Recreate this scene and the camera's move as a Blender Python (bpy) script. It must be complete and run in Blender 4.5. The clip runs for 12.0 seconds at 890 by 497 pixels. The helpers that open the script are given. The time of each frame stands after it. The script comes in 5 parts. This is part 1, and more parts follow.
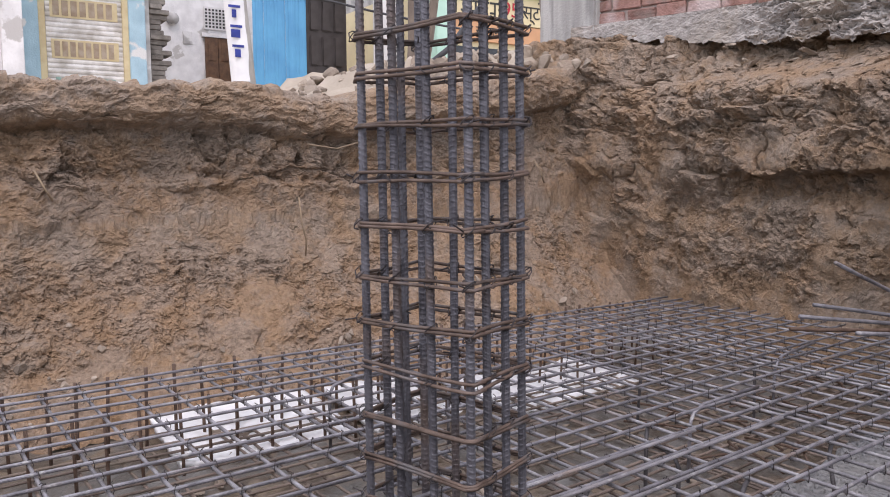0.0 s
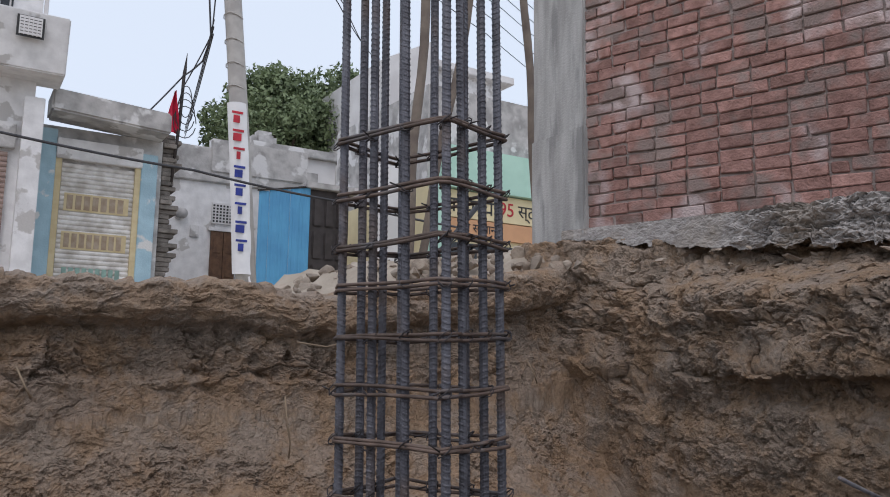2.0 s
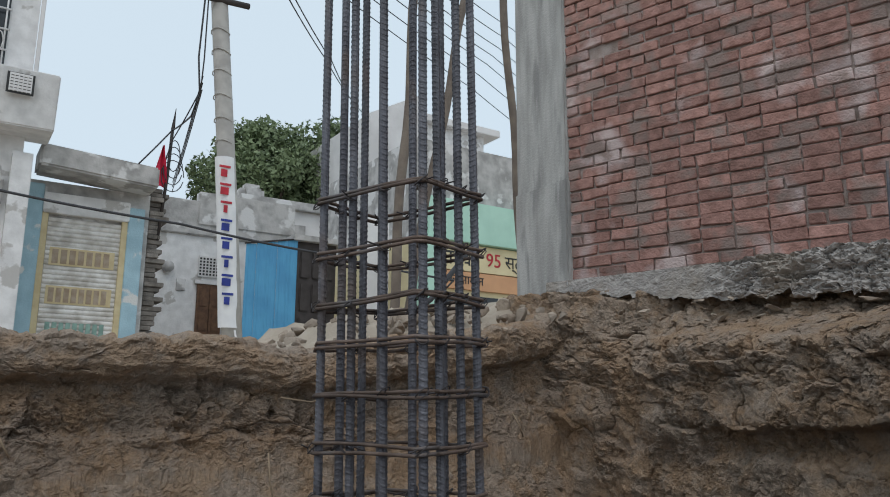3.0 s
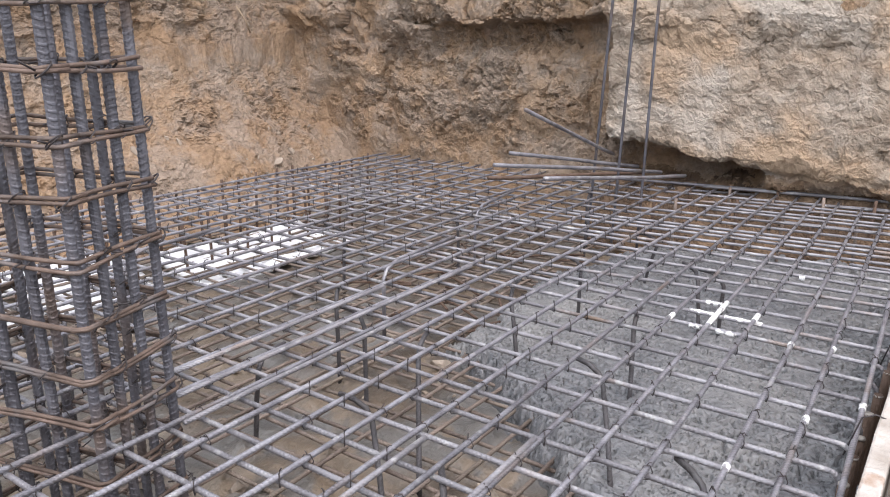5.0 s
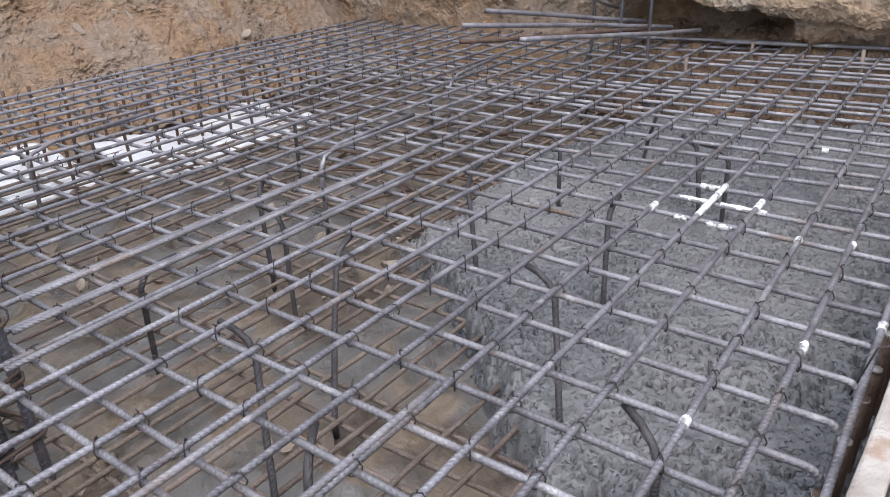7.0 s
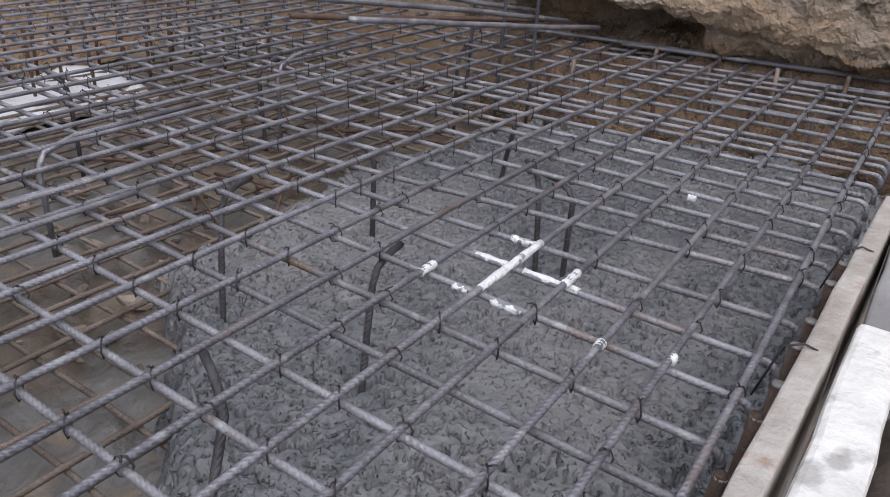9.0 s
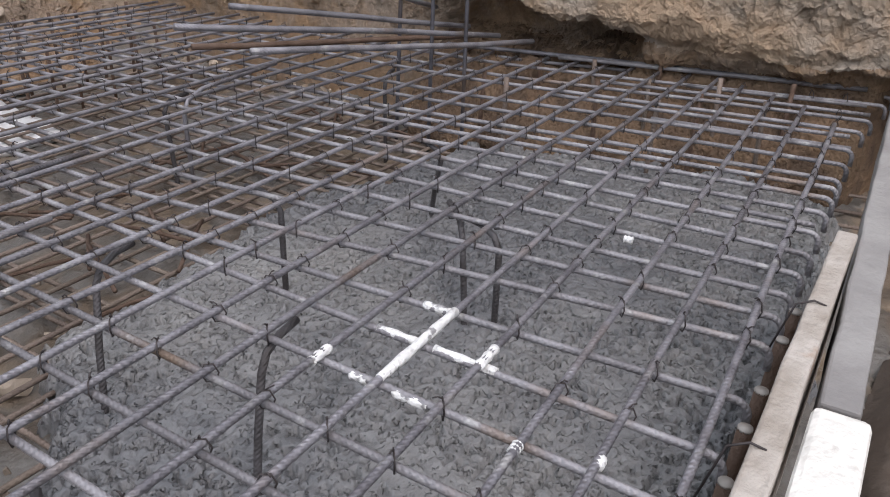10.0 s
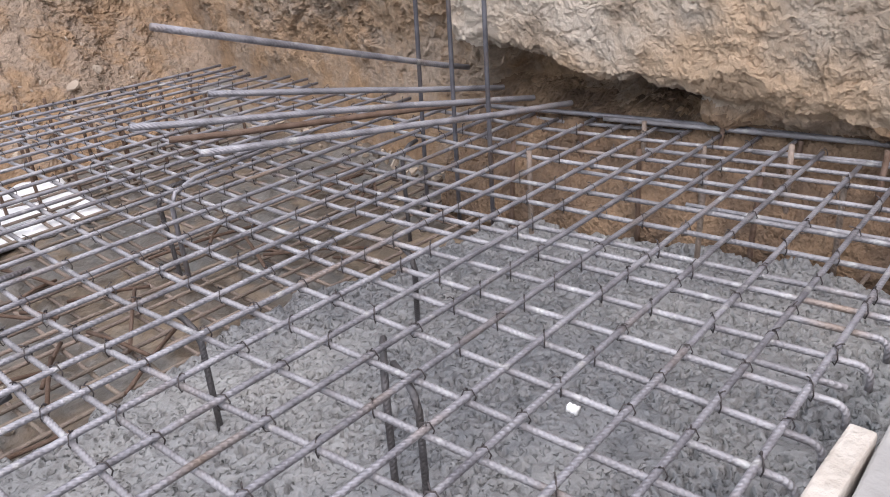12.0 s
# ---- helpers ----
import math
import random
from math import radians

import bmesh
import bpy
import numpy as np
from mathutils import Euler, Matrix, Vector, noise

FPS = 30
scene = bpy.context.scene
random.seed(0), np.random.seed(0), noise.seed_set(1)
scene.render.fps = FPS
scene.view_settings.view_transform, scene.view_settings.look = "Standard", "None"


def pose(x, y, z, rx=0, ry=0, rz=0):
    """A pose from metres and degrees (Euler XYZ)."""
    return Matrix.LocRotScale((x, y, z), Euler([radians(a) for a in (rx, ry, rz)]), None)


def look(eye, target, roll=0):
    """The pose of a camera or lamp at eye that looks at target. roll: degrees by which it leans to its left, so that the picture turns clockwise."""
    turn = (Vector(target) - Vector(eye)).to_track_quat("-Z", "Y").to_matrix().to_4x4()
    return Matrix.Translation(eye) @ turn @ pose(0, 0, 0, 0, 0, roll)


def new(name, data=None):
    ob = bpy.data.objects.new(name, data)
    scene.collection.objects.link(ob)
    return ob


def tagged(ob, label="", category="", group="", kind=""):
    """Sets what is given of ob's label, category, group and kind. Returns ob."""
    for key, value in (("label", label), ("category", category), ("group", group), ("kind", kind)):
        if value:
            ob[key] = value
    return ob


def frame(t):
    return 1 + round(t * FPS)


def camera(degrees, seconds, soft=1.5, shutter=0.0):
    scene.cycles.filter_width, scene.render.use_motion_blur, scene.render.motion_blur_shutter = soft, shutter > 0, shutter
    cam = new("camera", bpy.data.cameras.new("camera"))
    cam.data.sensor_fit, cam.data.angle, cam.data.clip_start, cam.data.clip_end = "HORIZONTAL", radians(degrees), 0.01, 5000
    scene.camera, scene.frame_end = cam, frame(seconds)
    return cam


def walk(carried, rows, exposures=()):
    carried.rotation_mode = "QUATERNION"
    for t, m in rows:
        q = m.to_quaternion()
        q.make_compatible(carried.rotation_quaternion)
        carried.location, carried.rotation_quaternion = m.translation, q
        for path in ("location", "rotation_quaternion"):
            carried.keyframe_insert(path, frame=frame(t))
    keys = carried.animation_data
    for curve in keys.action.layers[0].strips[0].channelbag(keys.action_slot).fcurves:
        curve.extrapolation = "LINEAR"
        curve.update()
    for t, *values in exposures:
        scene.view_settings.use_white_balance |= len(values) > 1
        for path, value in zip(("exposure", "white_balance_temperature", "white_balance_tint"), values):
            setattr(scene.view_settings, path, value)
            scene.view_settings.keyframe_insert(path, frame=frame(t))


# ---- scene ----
cam = camera(60.0, 12.0, soft=1.0)
PATH = [
    (0, (0.231, -0.034, 0.728), (1.295, 1.646, 0.509), -0.0),
    (0.5, (0.252, -0.012, 0.71), (1.349, 1.657, 0.604), 1.4),
    (1, (0.269, -0.01, 0.728), (1.363, 1.664, 0.761), 2.1),
    (1.5, (0.269, -0.031, 0.747), (1.357, 1.637, 0.935), 1.4),
    (2, (0.275, -0.033, 0.771), (1.336, 1.641, 1.044), 0.8),
    (2.5, (0.272, -0.047, 0.784), (1.307, 1.624, 1.154), 0.4),
    (2.7, (0.268, -0.056, 0.784), (1.31, 1.599, 1.203), 0.3),
    (4.3, (0.413, -0.093, 0.74), (1.82, 1.32, 0.589), -1.5),
    (4.5, (0.431, -0.064, 0.746), (1.889, 1.273, 0.453), -0.4),
    (5, (0.507, -0.027, 0.675), (1.992, 1.19, 0.114), 0.5),
    (5.5, (0.599, 0.01, 0.631), (1.97, 1.277, -0.088), -0.5),
    (6, (0.687, 0.024, 0.625), (2.044, 1.216, -0.233), -1.8),
    (6.5, (0.785, 0.031, 0.614), (2.15, 1.205, -0.257), -2.9),
    (6.7, (0.829, 0.028, 0.608), (2.18, 1.224, -0.255), -2.8),
    (8.3, (1.263, -0.011, 0.519), (2.56, 1.225, -0.37), -1.9),
    (8.5, (1.323, 0.0, 0.515), (2.644, 1.195, -0.393), -0.5),
    (9, (1.475, 0.04, 0.524), (2.86, 1.153, -0.393), 3.4),
    (9.5, (1.595, 0.062, 0.556), (3.037, 1.078, -0.386), 5.2),
    (10, (1.666, 0.081, 0.543), (3.105, 1.13, -0.368), 1.6),
    (10.5, (1.778, 0.073, 0.537), (3.103, 1.239, -0.404), -0.9),
    (11, (1.902, 0.052, 0.562), (3.086, 1.322, -0.431), -1.4),
    (11.2, (1.974, 0.035, 0.598), (3.101, 1.394, -0.343), -1.9),
    (11.5, (2.0, 0.027, 0.603), (3.136, 1.397, -0.308), -1.8),
    (12, (2.135, 0.007, 0.609), (3.31, 1.37, -0.263), -4.4),
]
EXPOSURES = [(t, e, 6200.0 if 2.0 < t < 4.7 else 6300.0 if 5.4 < t < 9.3 else 6550.0, tint) for t, e, tint in (
    (0.0, -0.05, 26.0), (0.5, -0.25, 26.0), (0.9, -0.3, 26.0), (1.5, -0.62, 25.0), (2.1, -0.94, 18.5), (2.7, -1.02, 11.0), (4.3, -0.5, 15.0), (4.6, 0.06, 17.0),
    (5.0, 0.62, 20.0), (5.5, 0.69, 21.5), (6.7, 0.4, 20.5), (8.3, -0.12, 19.5), (9.2, -0.26, 20.5), (9.5, -0.26, 20.0), (10.0, -0.04, 20.0), (10.5, 0.08, 20.5), (11.0, 0.36, 21.0), (11.3, 0.42, 21.0), (12.0, 0.63, 21.0))]
walk(cam, [(t, look(eye, target, roll)) for t, eye, target, roll in PATH], EXPOSURES)

# ---- sky and sun: bright hazy overcast ----
world = bpy.data.worlds.new("world")
scene.world = world
world.use_nodes = True
SUN_EL, SUN_AZ = 58.0, 215.0
wn = world.node_tree
wn.nodes.clear()
w_out = wn.nodes.new("ShaderNodeOutputWorld")
w_bg = wn.nodes.new("ShaderNodeBackground")
w_sky = wn.nodes.new("ShaderNodeTexSky")
w_sky.sky_type = "NISHITA"
w_sky.sun_disc = False
w_sky.sun_elevation, w_sky.sun_rotation = radians(SUN_EL), radians(SUN_AZ)
w_sky.air_density, w_sky.dust_density, w_sky.ozone_density = 1.0, 6.0, 1.0
w_mix = wn.nodes.new("ShaderNodeMix")
w_mix.data_type = "RGBA"
w_mix.inputs[0].default_value = 0.65
w_mix.inputs[7].default_value = (13.0, 14.9, 15.6, 1)
wn.links.new(w_sky.outputs[0], w_mix.inputs[6])
wn.links.new(w_mix.outputs[2], w_bg.inputs[0])
w_bg.inputs[1].default_value = 0.15
wn.links.new(w_bg.outputs[0], w_out.inputs[0])
sun_data = bpy.data.lights.new("sun", "SUN")
sun_data.energy, sun_data.angle, sun_data.color = 0.7, radians(25), (1.0, 0.96, 0.9)
sun = new("sun", sun_data)
sun.matrix_world = look((0, 0, 20), (20 * math.sin(radians(35)) * 0.62, 20 * math.cos(radians(35)) * 0.62, 0))

# ---- materials ----
def mat(name, base, rough=0.8, metal=0.0, var=None, scale=8.0, bump=0.2, bump_scale=60.0, stain=None, stain_scale=2.0, stain_lo=0.5, stain_hi=0.65, per_object=0.0, bump_dist=0.01, stain2=None, stain2_scale=1.0, stain2_lo=0.5, stain2_hi=0.62):
    m = bpy.data.materials.new(name)
    m.use_nodes = True
    nt = m.node_tree
    b = nt.nodes["Principled BSDF"]
    b.inputs["Roughness"].default_value = rough
    b.inputs["Metallic"].default_value = metal
    geo = nt.nodes.new("ShaderNodeNewGeometry")
    pos = geo.outputs["Position"]
    n1 = nt.nodes.new("ShaderNodeTexNoise")
    n1.inputs["Scale"].default_value, n1.inputs["Detail"].default_value = scale, 8
    nt.links.new(pos, n1.inputs["Vector"])
    ramp = nt.nodes.new("ShaderNodeValToRGB")
    var = var or tuple(c * 0.65 for c in base)
    ramp.color_ramp.elements[0].color, ramp.color_ramp.elements[1].color = (*var, 1), (*base, 1)
    ramp.color_ramp.elements[0].position, ramp.color_ramp.elements[1].position = 0.36, 0.62
    nt.links.new(n1.outputs[0], ramp.inputs[0])
    col = ramp.outputs[0]
    if stain:
        n2 = nt.nodes.new("ShaderNodeTexNoise")
        n2.inputs["Scale"].default_value, n2.inputs["Detail"].default_value = stain_scale, 6
        nt.links.new(pos, n2.inputs["Vector"])
        r2 = nt.nodes.new("ShaderNodeValToRGB")
        r2.color_ramp.elements[0].position, r2.color_ramp.elements[1].position = stain_lo, stain_hi
        nt.links.new(n2.outputs[0], r2.inputs[0])
        mx = nt.nodes.new("ShaderNodeMix")
        mx.data_type = "RGBA"
        nt.links.new(r2.outputs[0], mx.inputs[0])
        nt.links.new(col, mx.inputs[6])
        mx.inputs[7].default_value = (*stain, 1)
        col = mx.outputs[2]
    if stain2:
        n4 = nt.nodes.new("ShaderNodeTexNoise")
        n4.inputs["Scale"].default_value, n4.inputs["Detail"].default_value = stain2_scale, 5
        off = nt.nodes.new("ShaderNodeVectorMath")
        off.inputs[1].default_value = (13.0, 7.0, 3.0)
        nt.links.new(pos, off.inputs[0])
        nt.links.new(off.outputs[0], n4.inputs["Vector"])
        r4 = nt.nodes.new("ShaderNodeValToRGB")
        r4.color_ramp.elements[0].position, r4.color_ramp.elements[1].position = stain2_lo, stain2_hi
        nt.links.new(n4.outputs[0], r4.inputs[0])
        m4 = nt.nodes.new("ShaderNodeMix")
        m4.data_type = "RGBA"
        nt.links.new(r4.outputs[0], m4.inputs[0])
        nt.links.new(col, m4.inputs[6])
        m4.inputs[7].default_value = (*stain2, 1)
        col = m4.outputs[2]
    if per_object:
        oi = nt.nodes.new("ShaderNodeObjectInfo")
        mr = nt.nodes.new("ShaderNodeMapRange")
        mr.inputs[3].default_value, mr.inputs[4].default_value = 1 - per_object, 1 + per_object
        nt.links.new(oi.outputs["Random"], mr.inputs[0])
        hs = nt.nodes.new("ShaderNodeHueSaturation")
        nt.links.new(mr.outputs[0], hs.inputs["Value"])
        nt.links.new(col, hs.inputs["Color"])
        col = hs.outputs[0]
    nt.links.new(col, b.inputs["Base Color"])
    if bump:
        n3 = nt.nodes.new("ShaderNodeTexNoise")
        n3.inputs["Scale"].default_value, n3.inputs["Detail"].default_value = bump_scale, 9
        nt.links.new(pos, n3.inputs["Vector"])
        bp = nt.nodes.new("ShaderNodeBump")
        bp.inputs["Strength"].default_value, bp.inputs["Distance"].default_value = bump, bump_dist
        nt.links.new(n3.outputs[0], bp.inputs["Height"])
        nt.links.new(bp.outputs[0], b.inputs["Normal"])
    return m


def add_ribs(m, period=0.009, strength=0.45):
    """Slanting ribs of deformed bar, along the bar's own length."""
    nt = m.node_tree
    b = nt.nodes["Principled BSDF"]
    tc = nt.nodes.new("ShaderNodeTexCoord")
    wv = nt.nodes.new("ShaderNodeTexWave")
    wv.wave_type, wv.bands_direction, wv.wave_profile = "BANDS", "DIAGONAL", "SIN"
    wv.inputs["Scale"].default_value = 2 * math.pi / (10 * period)
    wv.inputs["Distortion"].default_value = 0.0
    nt.links.new(tc.outputs["Object"], wv.inputs["Vector"])
    bp = nt.nodes.new("ShaderNodeBump")
    bp.inputs["Strength"].default_value, bp.inputs["Distance"].default_value = strength, 0.0014
    nt.links.new(wv.outputs[0], bp.inputs["Height"])
    old = b.inputs["Normal"].links
    if old:
        nt.links.new(old[0].from_socket, bp.inputs["Normal"])
    nt.links.new(bp.outputs[0], b.inputs["Normal"])
    return m


M_BAR = add_ribs(mat("bar_steel", (0.27, 0.265, 0.287), 0.45, 0.4, (0.15, 0.145, 0.16), 18, 0.3, 200, (0.21, 0.165, 0.14), 6, 0.58, 0.75, 0.18, stain2=(0.35, 0.345, 0.345), stain2_scale=30, stain2_lo=0.60, stain2_hi=0.70))
M_BAR_B = add_ribs(mat("bar_steel_cross", (0.29, 0.282, 0.298), 0.55, 0.3, (0.18, 0.172, 0.182), 12, 0.3, 200, (0.22, 0.16, 0.12), 4, 0.6, 0.75, 0.2, stain2=(0.38, 0.375, 0.375), stain2_scale=28, stain2_lo=0.59, stain2_hi=0.70))
M_BAR_LOW = add_ribs(mat("bar_muddy", (0.26, 0.205, 0.17), 0.65, 0.2, (0.15, 0.115, 0.095), 10, 0.4, 150, (0.22, 0.18, 0.14), 4, 0.5, 0.7, 0.2))
M_BAR_DARK = add_ribs(mat("bar_dark", (0.10, 0.095, 0.10), 0.6, 0.3, (0.06, 0.055, 0.055), 20, 0.3, 200))
M_CBAR = mat("column_bar_steel", (0.15, 0.15, 0.17), 0.48, 0.4, (0.085, 0.083, 0.095), 16, 0.25, 260, (0.17, 0.12, 0.09), 5, 0.55, 0.75, 0.15)
M_TIE = mat("tie_steel", (0.17, 0.12, 0.095), 0.6, 0.3, (0.10, 0.07, 0.055), 25, 0.3, 250, (0.15, 0.14, 0.14), 9, 0.55, 0.7, 0.2)
M_RUST = mat("rusty_steel", (0.15, 0.10, 0.075), 0.75, 0.2, (0.10, 0.06, 0.04), 30, 0.4, 250)
M_WIRE = mat("binding_wire", (0.07, 0.06, 0.06), 0.6, 0.4, bump=0)
M_CUT = mat("cut_bar_end", (0.50, 0.46, 0.42), 0.6, 0.2, bump=0)
M_SOIL = mat("soil", (0.41, 0.305, 0.22), 0.95, 0, (0.25, 0.18, 0.128), 14, 1.0, 55, (0.40, 0.335, 0.275), 2.6, 0.46, 0.6, bump_dist=0.022, stain2=(0.40, 0.275, 0.18), stain2_scale=1.5)


def add_strata(m):
    """Layers of earth: orange-brown below, grey-tan above it, a brown band and a grey crust."""
    nt = m.node_tree
    b = nt.nodes["Principled BSDF"]
    col = b.inputs["Base Color"].links[0].from_socket
    geo = nt.nodes.new("ShaderNodeNewGeometry")
    sep = nt.nodes.new("ShaderNodeSeparateXYZ")
    nt.links.new(geo.outputs["Position"], sep.inputs[0])
    n = nt.nodes.new("ShaderNodeTexNoise")
    n.inputs["Scale"].default_value, n.inputs["Detail"].default_value = 2.2, 7
    nt.links.new(geo.outputs["Position"], n.inputs["Vector"])
    mul = nt.nodes.new("ShaderNodeMath")
    mul.operation = "MULTIPLY_ADD"
    mul.inputs[1].default_value = 0.45
    nt.links.new(n.outputs[0], mul.inputs[0])
    nt.links.new(sep.outputs[2], mul.inputs[2])
    mr = nt.nodes.new("ShaderNodeMapRange")
    mr.inputs[1].default_value, mr.inputs[2].default_value = -0.1, 1.6
    nt.links.new(mul.outputs[0], mr.inputs[0])
    r = nt.nodes.new("ShaderNodeValToRGB")
    stops = [(0.0, (0.40, 0.24, 0.145)), (0.15, (0.44, 0.305, 0.21)), (0.27, (0.45, 0.33, 0.245)), (0.46, (0.45, 0.348, 0.265)), (0.53, (0.35, 0.245, 0.175)), (0.64, (0.33, 0.235, 0.165)), (0.70, (0.40, 0.312, 0.247)), (1.0, (0.46, 0.35, 0.265))]
    r.color_ramp.elements[0].position, r.color_ramp.elements[1].position = 0.0, 1.0
    for p, c in stops[1:-1]:
        r.color_ramp.elements.new(p)
    for e, (p, c) in zip(r.color_ramp.elements, stops):
        e.position, e.color = p, (*c, 1)
    nt.links.new(mr.outputs[0], r.inputs[0])
    mx = nt.nodes.new("ShaderNodeMix")
    mx.data_type = "RGBA"
    mx.inputs[0].default_value = 0.62
    nt.links.new(col, mx.inputs[6])
    nt.links.new(r.outputs[0], mx.inputs[7])
    # lumps of grey silt among ochre clay
    lump = nt.nodes.new("ShaderNodeTexNoise")
    lump.inputs["Scale"].default_value, lump.inputs["Detail"].default_value, lump.inputs["Roughness"].default_value = 4.2, 9, 0.72
    nt.links.new(geo.outputs["Position"], lump.inputs["Vector"])
    lr = nt.nodes.new("ShaderNodeValToRGB")
    lr.color_ramp.elements[0].position, lr.color_ramp.elements[1].position = 0.44, 0.56
    lr.color_ramp.elements[0].color, lr.color_ramp.elements[1].color = (0.44, 0.385, 0.33, 1), (0.47, 0.325, 0.205, 1)
    nt.links.new(lump.outputs[0], lr.inputs[0])
    mixed = nt.nodes.new("ShaderNodeMix")
    mixed.data_type = "RGBA"
    mixed.inputs[0].default_value = 0.42
    nt.links.new(mx.outputs[2], mixed.inputs[6])
    nt.links.new(lr.outputs[0], mixed.inputs[7])
    mx = mixed
    fine = nt.nodes.new("ShaderNodeTexNoise")
    fine.inputs["Scale"].default_value, fine.inputs["Detail"].default_value, fine.inputs["Roughness"].default_value = 38.0, 8, 0.7
    nt.links.new(geo.outputs["Position"], fine.inputs["Vector"])
    fr = nt.nodes.new("ShaderNodeMapRange")
    fr.inputs[1].default_value, fr.inputs[2].default_value, fr.inputs[3].default_value, fr.inputs[4].default_value = 0.3, 0.7, 0.58, 1.08
    nt.links.new(fine.outputs[0], fr.inputs[0])
    hs = nt.nodes.new("ShaderNodeHueSaturation")
    nt.links.new(fr.outputs[0], hs.inputs["Value"])
    nt.links.new(mx.outputs[2], hs.inputs["Color"])
    hs.inputs["Saturation"].default_value = 1.12
    nt.links.new(hs.outputs[0], b.inputs["Base Color"])
    return m


add_strata(M_SOIL)
M_SOIL_PALE = mat("pale_hard_soil", (0.50, 0.415, 0.33), 0.95, 0, (0.33, 0.262, 0.20), 16, 1.0, 55, (0.55, 0.48, 0.405), 5.0, 0.48, 0.62, bump_dist=0.022, stain2=(0.53, 0.39, 0.27), stain2_scale=3.0)
for earth in (M_SOIL, M_SOIL_PALE):
    for node in earth.node_tree.nodes:
        if node.type == "TEX_NOISE" and node.inputs["Scale"].default_value == 55:
            node.inputs["Roughness"].default_value = 0.7
M_DARKSOIL = mat("dark_brown_soil", (0.10, 0.078, 0.062), 0.75, 0, (0.06, 0.047, 0.038), 8, 0.6, 50)
# darker orange-brown earth for the low part of the east bank
M_DARK_EARTH = mat("dark_orange_earth", (0.18, 0.117, 0.073), 0.85, 0, (0.095, 0.063, 0.042), 12, 0.9, 50, (0.23, 0.152, 0.093), 5.0, 0.5, 0.62, bump_dist=0.02)
M_MUD = mat("muddy_floor", (0.175, 0.136, 0.10), 0.42, 0, (0.085, 0.068, 0.052), 9, 0.7, 40, (0.165, 0.155, 0.142), 2.6, 0.44, 0.55, bump_dist=0.014, stain2=(0.215, 0.168, 0.122), stain2_scale=6.0, stain2_lo=0.53, stain2_hi=0.60)
M_GROUND = mat("dry_ground", (0.42, 0.36, 0.29), 0.95, 0, (0.33, 0.28, 0.22), 3, 0.6, 30)
M_WET = mat("wet_concrete", (0.185, 0.187, 0.193), 0.42, 0, (0.125, 0.13, 0.138), 22, 0.6, 90, (0.30, 0.295, 0.285), 1.5, 0.5, 0.7, bump_dist=0.008)
def add_pits(m, scale=112.0):
    """Small torn pits of fresh concrete."""
    nt = m.node_tree
    b = nt.nodes["Principled BSDF"]
    geo = nt.nodes.new("ShaderNodeNewGeometry")
    n = nt.nodes.new("ShaderNodeTexNoise")
    n.inputs["Scale"].default_value, n.inputs["Detail"].default_value, n.inputs["Distortion"].default_value = scale, 1.5, 0.8
    nt.links.new(geo.outputs["Position"], n.inputs["Vector"])
    r = nt.nodes.new("ShaderNodeMapRange")
    r.inputs[1].default_value, r.inputs[2].default_value, r.inputs[3].default_value, r.inputs[4].default_value = 0.60, 0.68, 1.0, 0.0
    nt.links.new(n.outputs[0], r.inputs[0])
    bp = nt.nodes.new("ShaderNodeBump")
    bp.inputs["Strength"].default_value, bp.inputs["Distance"].default_value = 1.0, 0.006
    nt.links.new(r.outputs[0], bp.inputs["Height"])
    nt.links.new(b.inputs["Normal"].links[0].from_socket, bp.inputs["Normal"])
    nt.links.new(bp.outputs[0], b.inputs["Normal"])
    return m


add_pits(M_WET)
M_CEMENT = mat("cement", (0.44, 0.41, 0.385), 0.92, 0, (0.31, 0.285, 0.265), 20, 0.8, 60, (0.34, 0.30, 0.26), 2.6, 0.5, 0.62, bump_dist=0.015)
M_COLUMN = mat("streaked_concrete", (0.47, 0.46, 0.44), 0.9, 0, (0.33, 0.32, 0.305), 7, 0.5, 70, (0.27, 0.265, 0.255), 5.0, 0.56, 0.66)
for node in M_COLUMN.node_tree.nodes:
    if node.type == "TEX_NOISE" and node.inputs["Scale"].default_value < 20:
        squash = M_COLUMN.node_tree.nodes.new("ShaderNodeMapping")
        squash.inputs["Scale"].default_value = (1.6, 1.6, 0.28)
        M_COLUMN.node_tree.links.new(node.inputs["Vector"].links[0].from_socket, squash.inputs["Vector"])
        M_COLUMN.node_tree.links.new(squash.outputs[0], node.inputs["Vector"])
M_BRICK = mat("brick", (0.385, 0.215, 0.18), 0.93, 0, (0.25, 0.135, 0.11), 16, 0.9, 70, (0.50, 0.40, 0.38), 2.4, 0.57, 0.68, 0.22, bump_dist=0.012, stain2=(0.27, 0.20, 0.175), stain2_scale=5.0)
M_MORTAR = mat("mortar", (0.40, 0.33, 0.30), 0.95, 0, (0.27, 0.21, 0.18), 12, 0.6, 90)
M_SHEET = mat("white_sheet", (0.80, 0.81, 0.82), 0.55, 0, (0.66, 0.67, 0.68), 9, 0.5, 40)
M_PLANK = mat("limed_plank", (0.48, 0.44, 0.40), 0.88, 0, (0.32, 0.28, 0.24), 14, 0.7, 70, (0.34, 0.25, 0.19), 14, 0.60, 0.68)
M_POST = mat("grey_plank", (0.30, 0.29, 0.28), 0.85, 0, (0.22, 0.21, 0.205), 8, 0.4, 60)
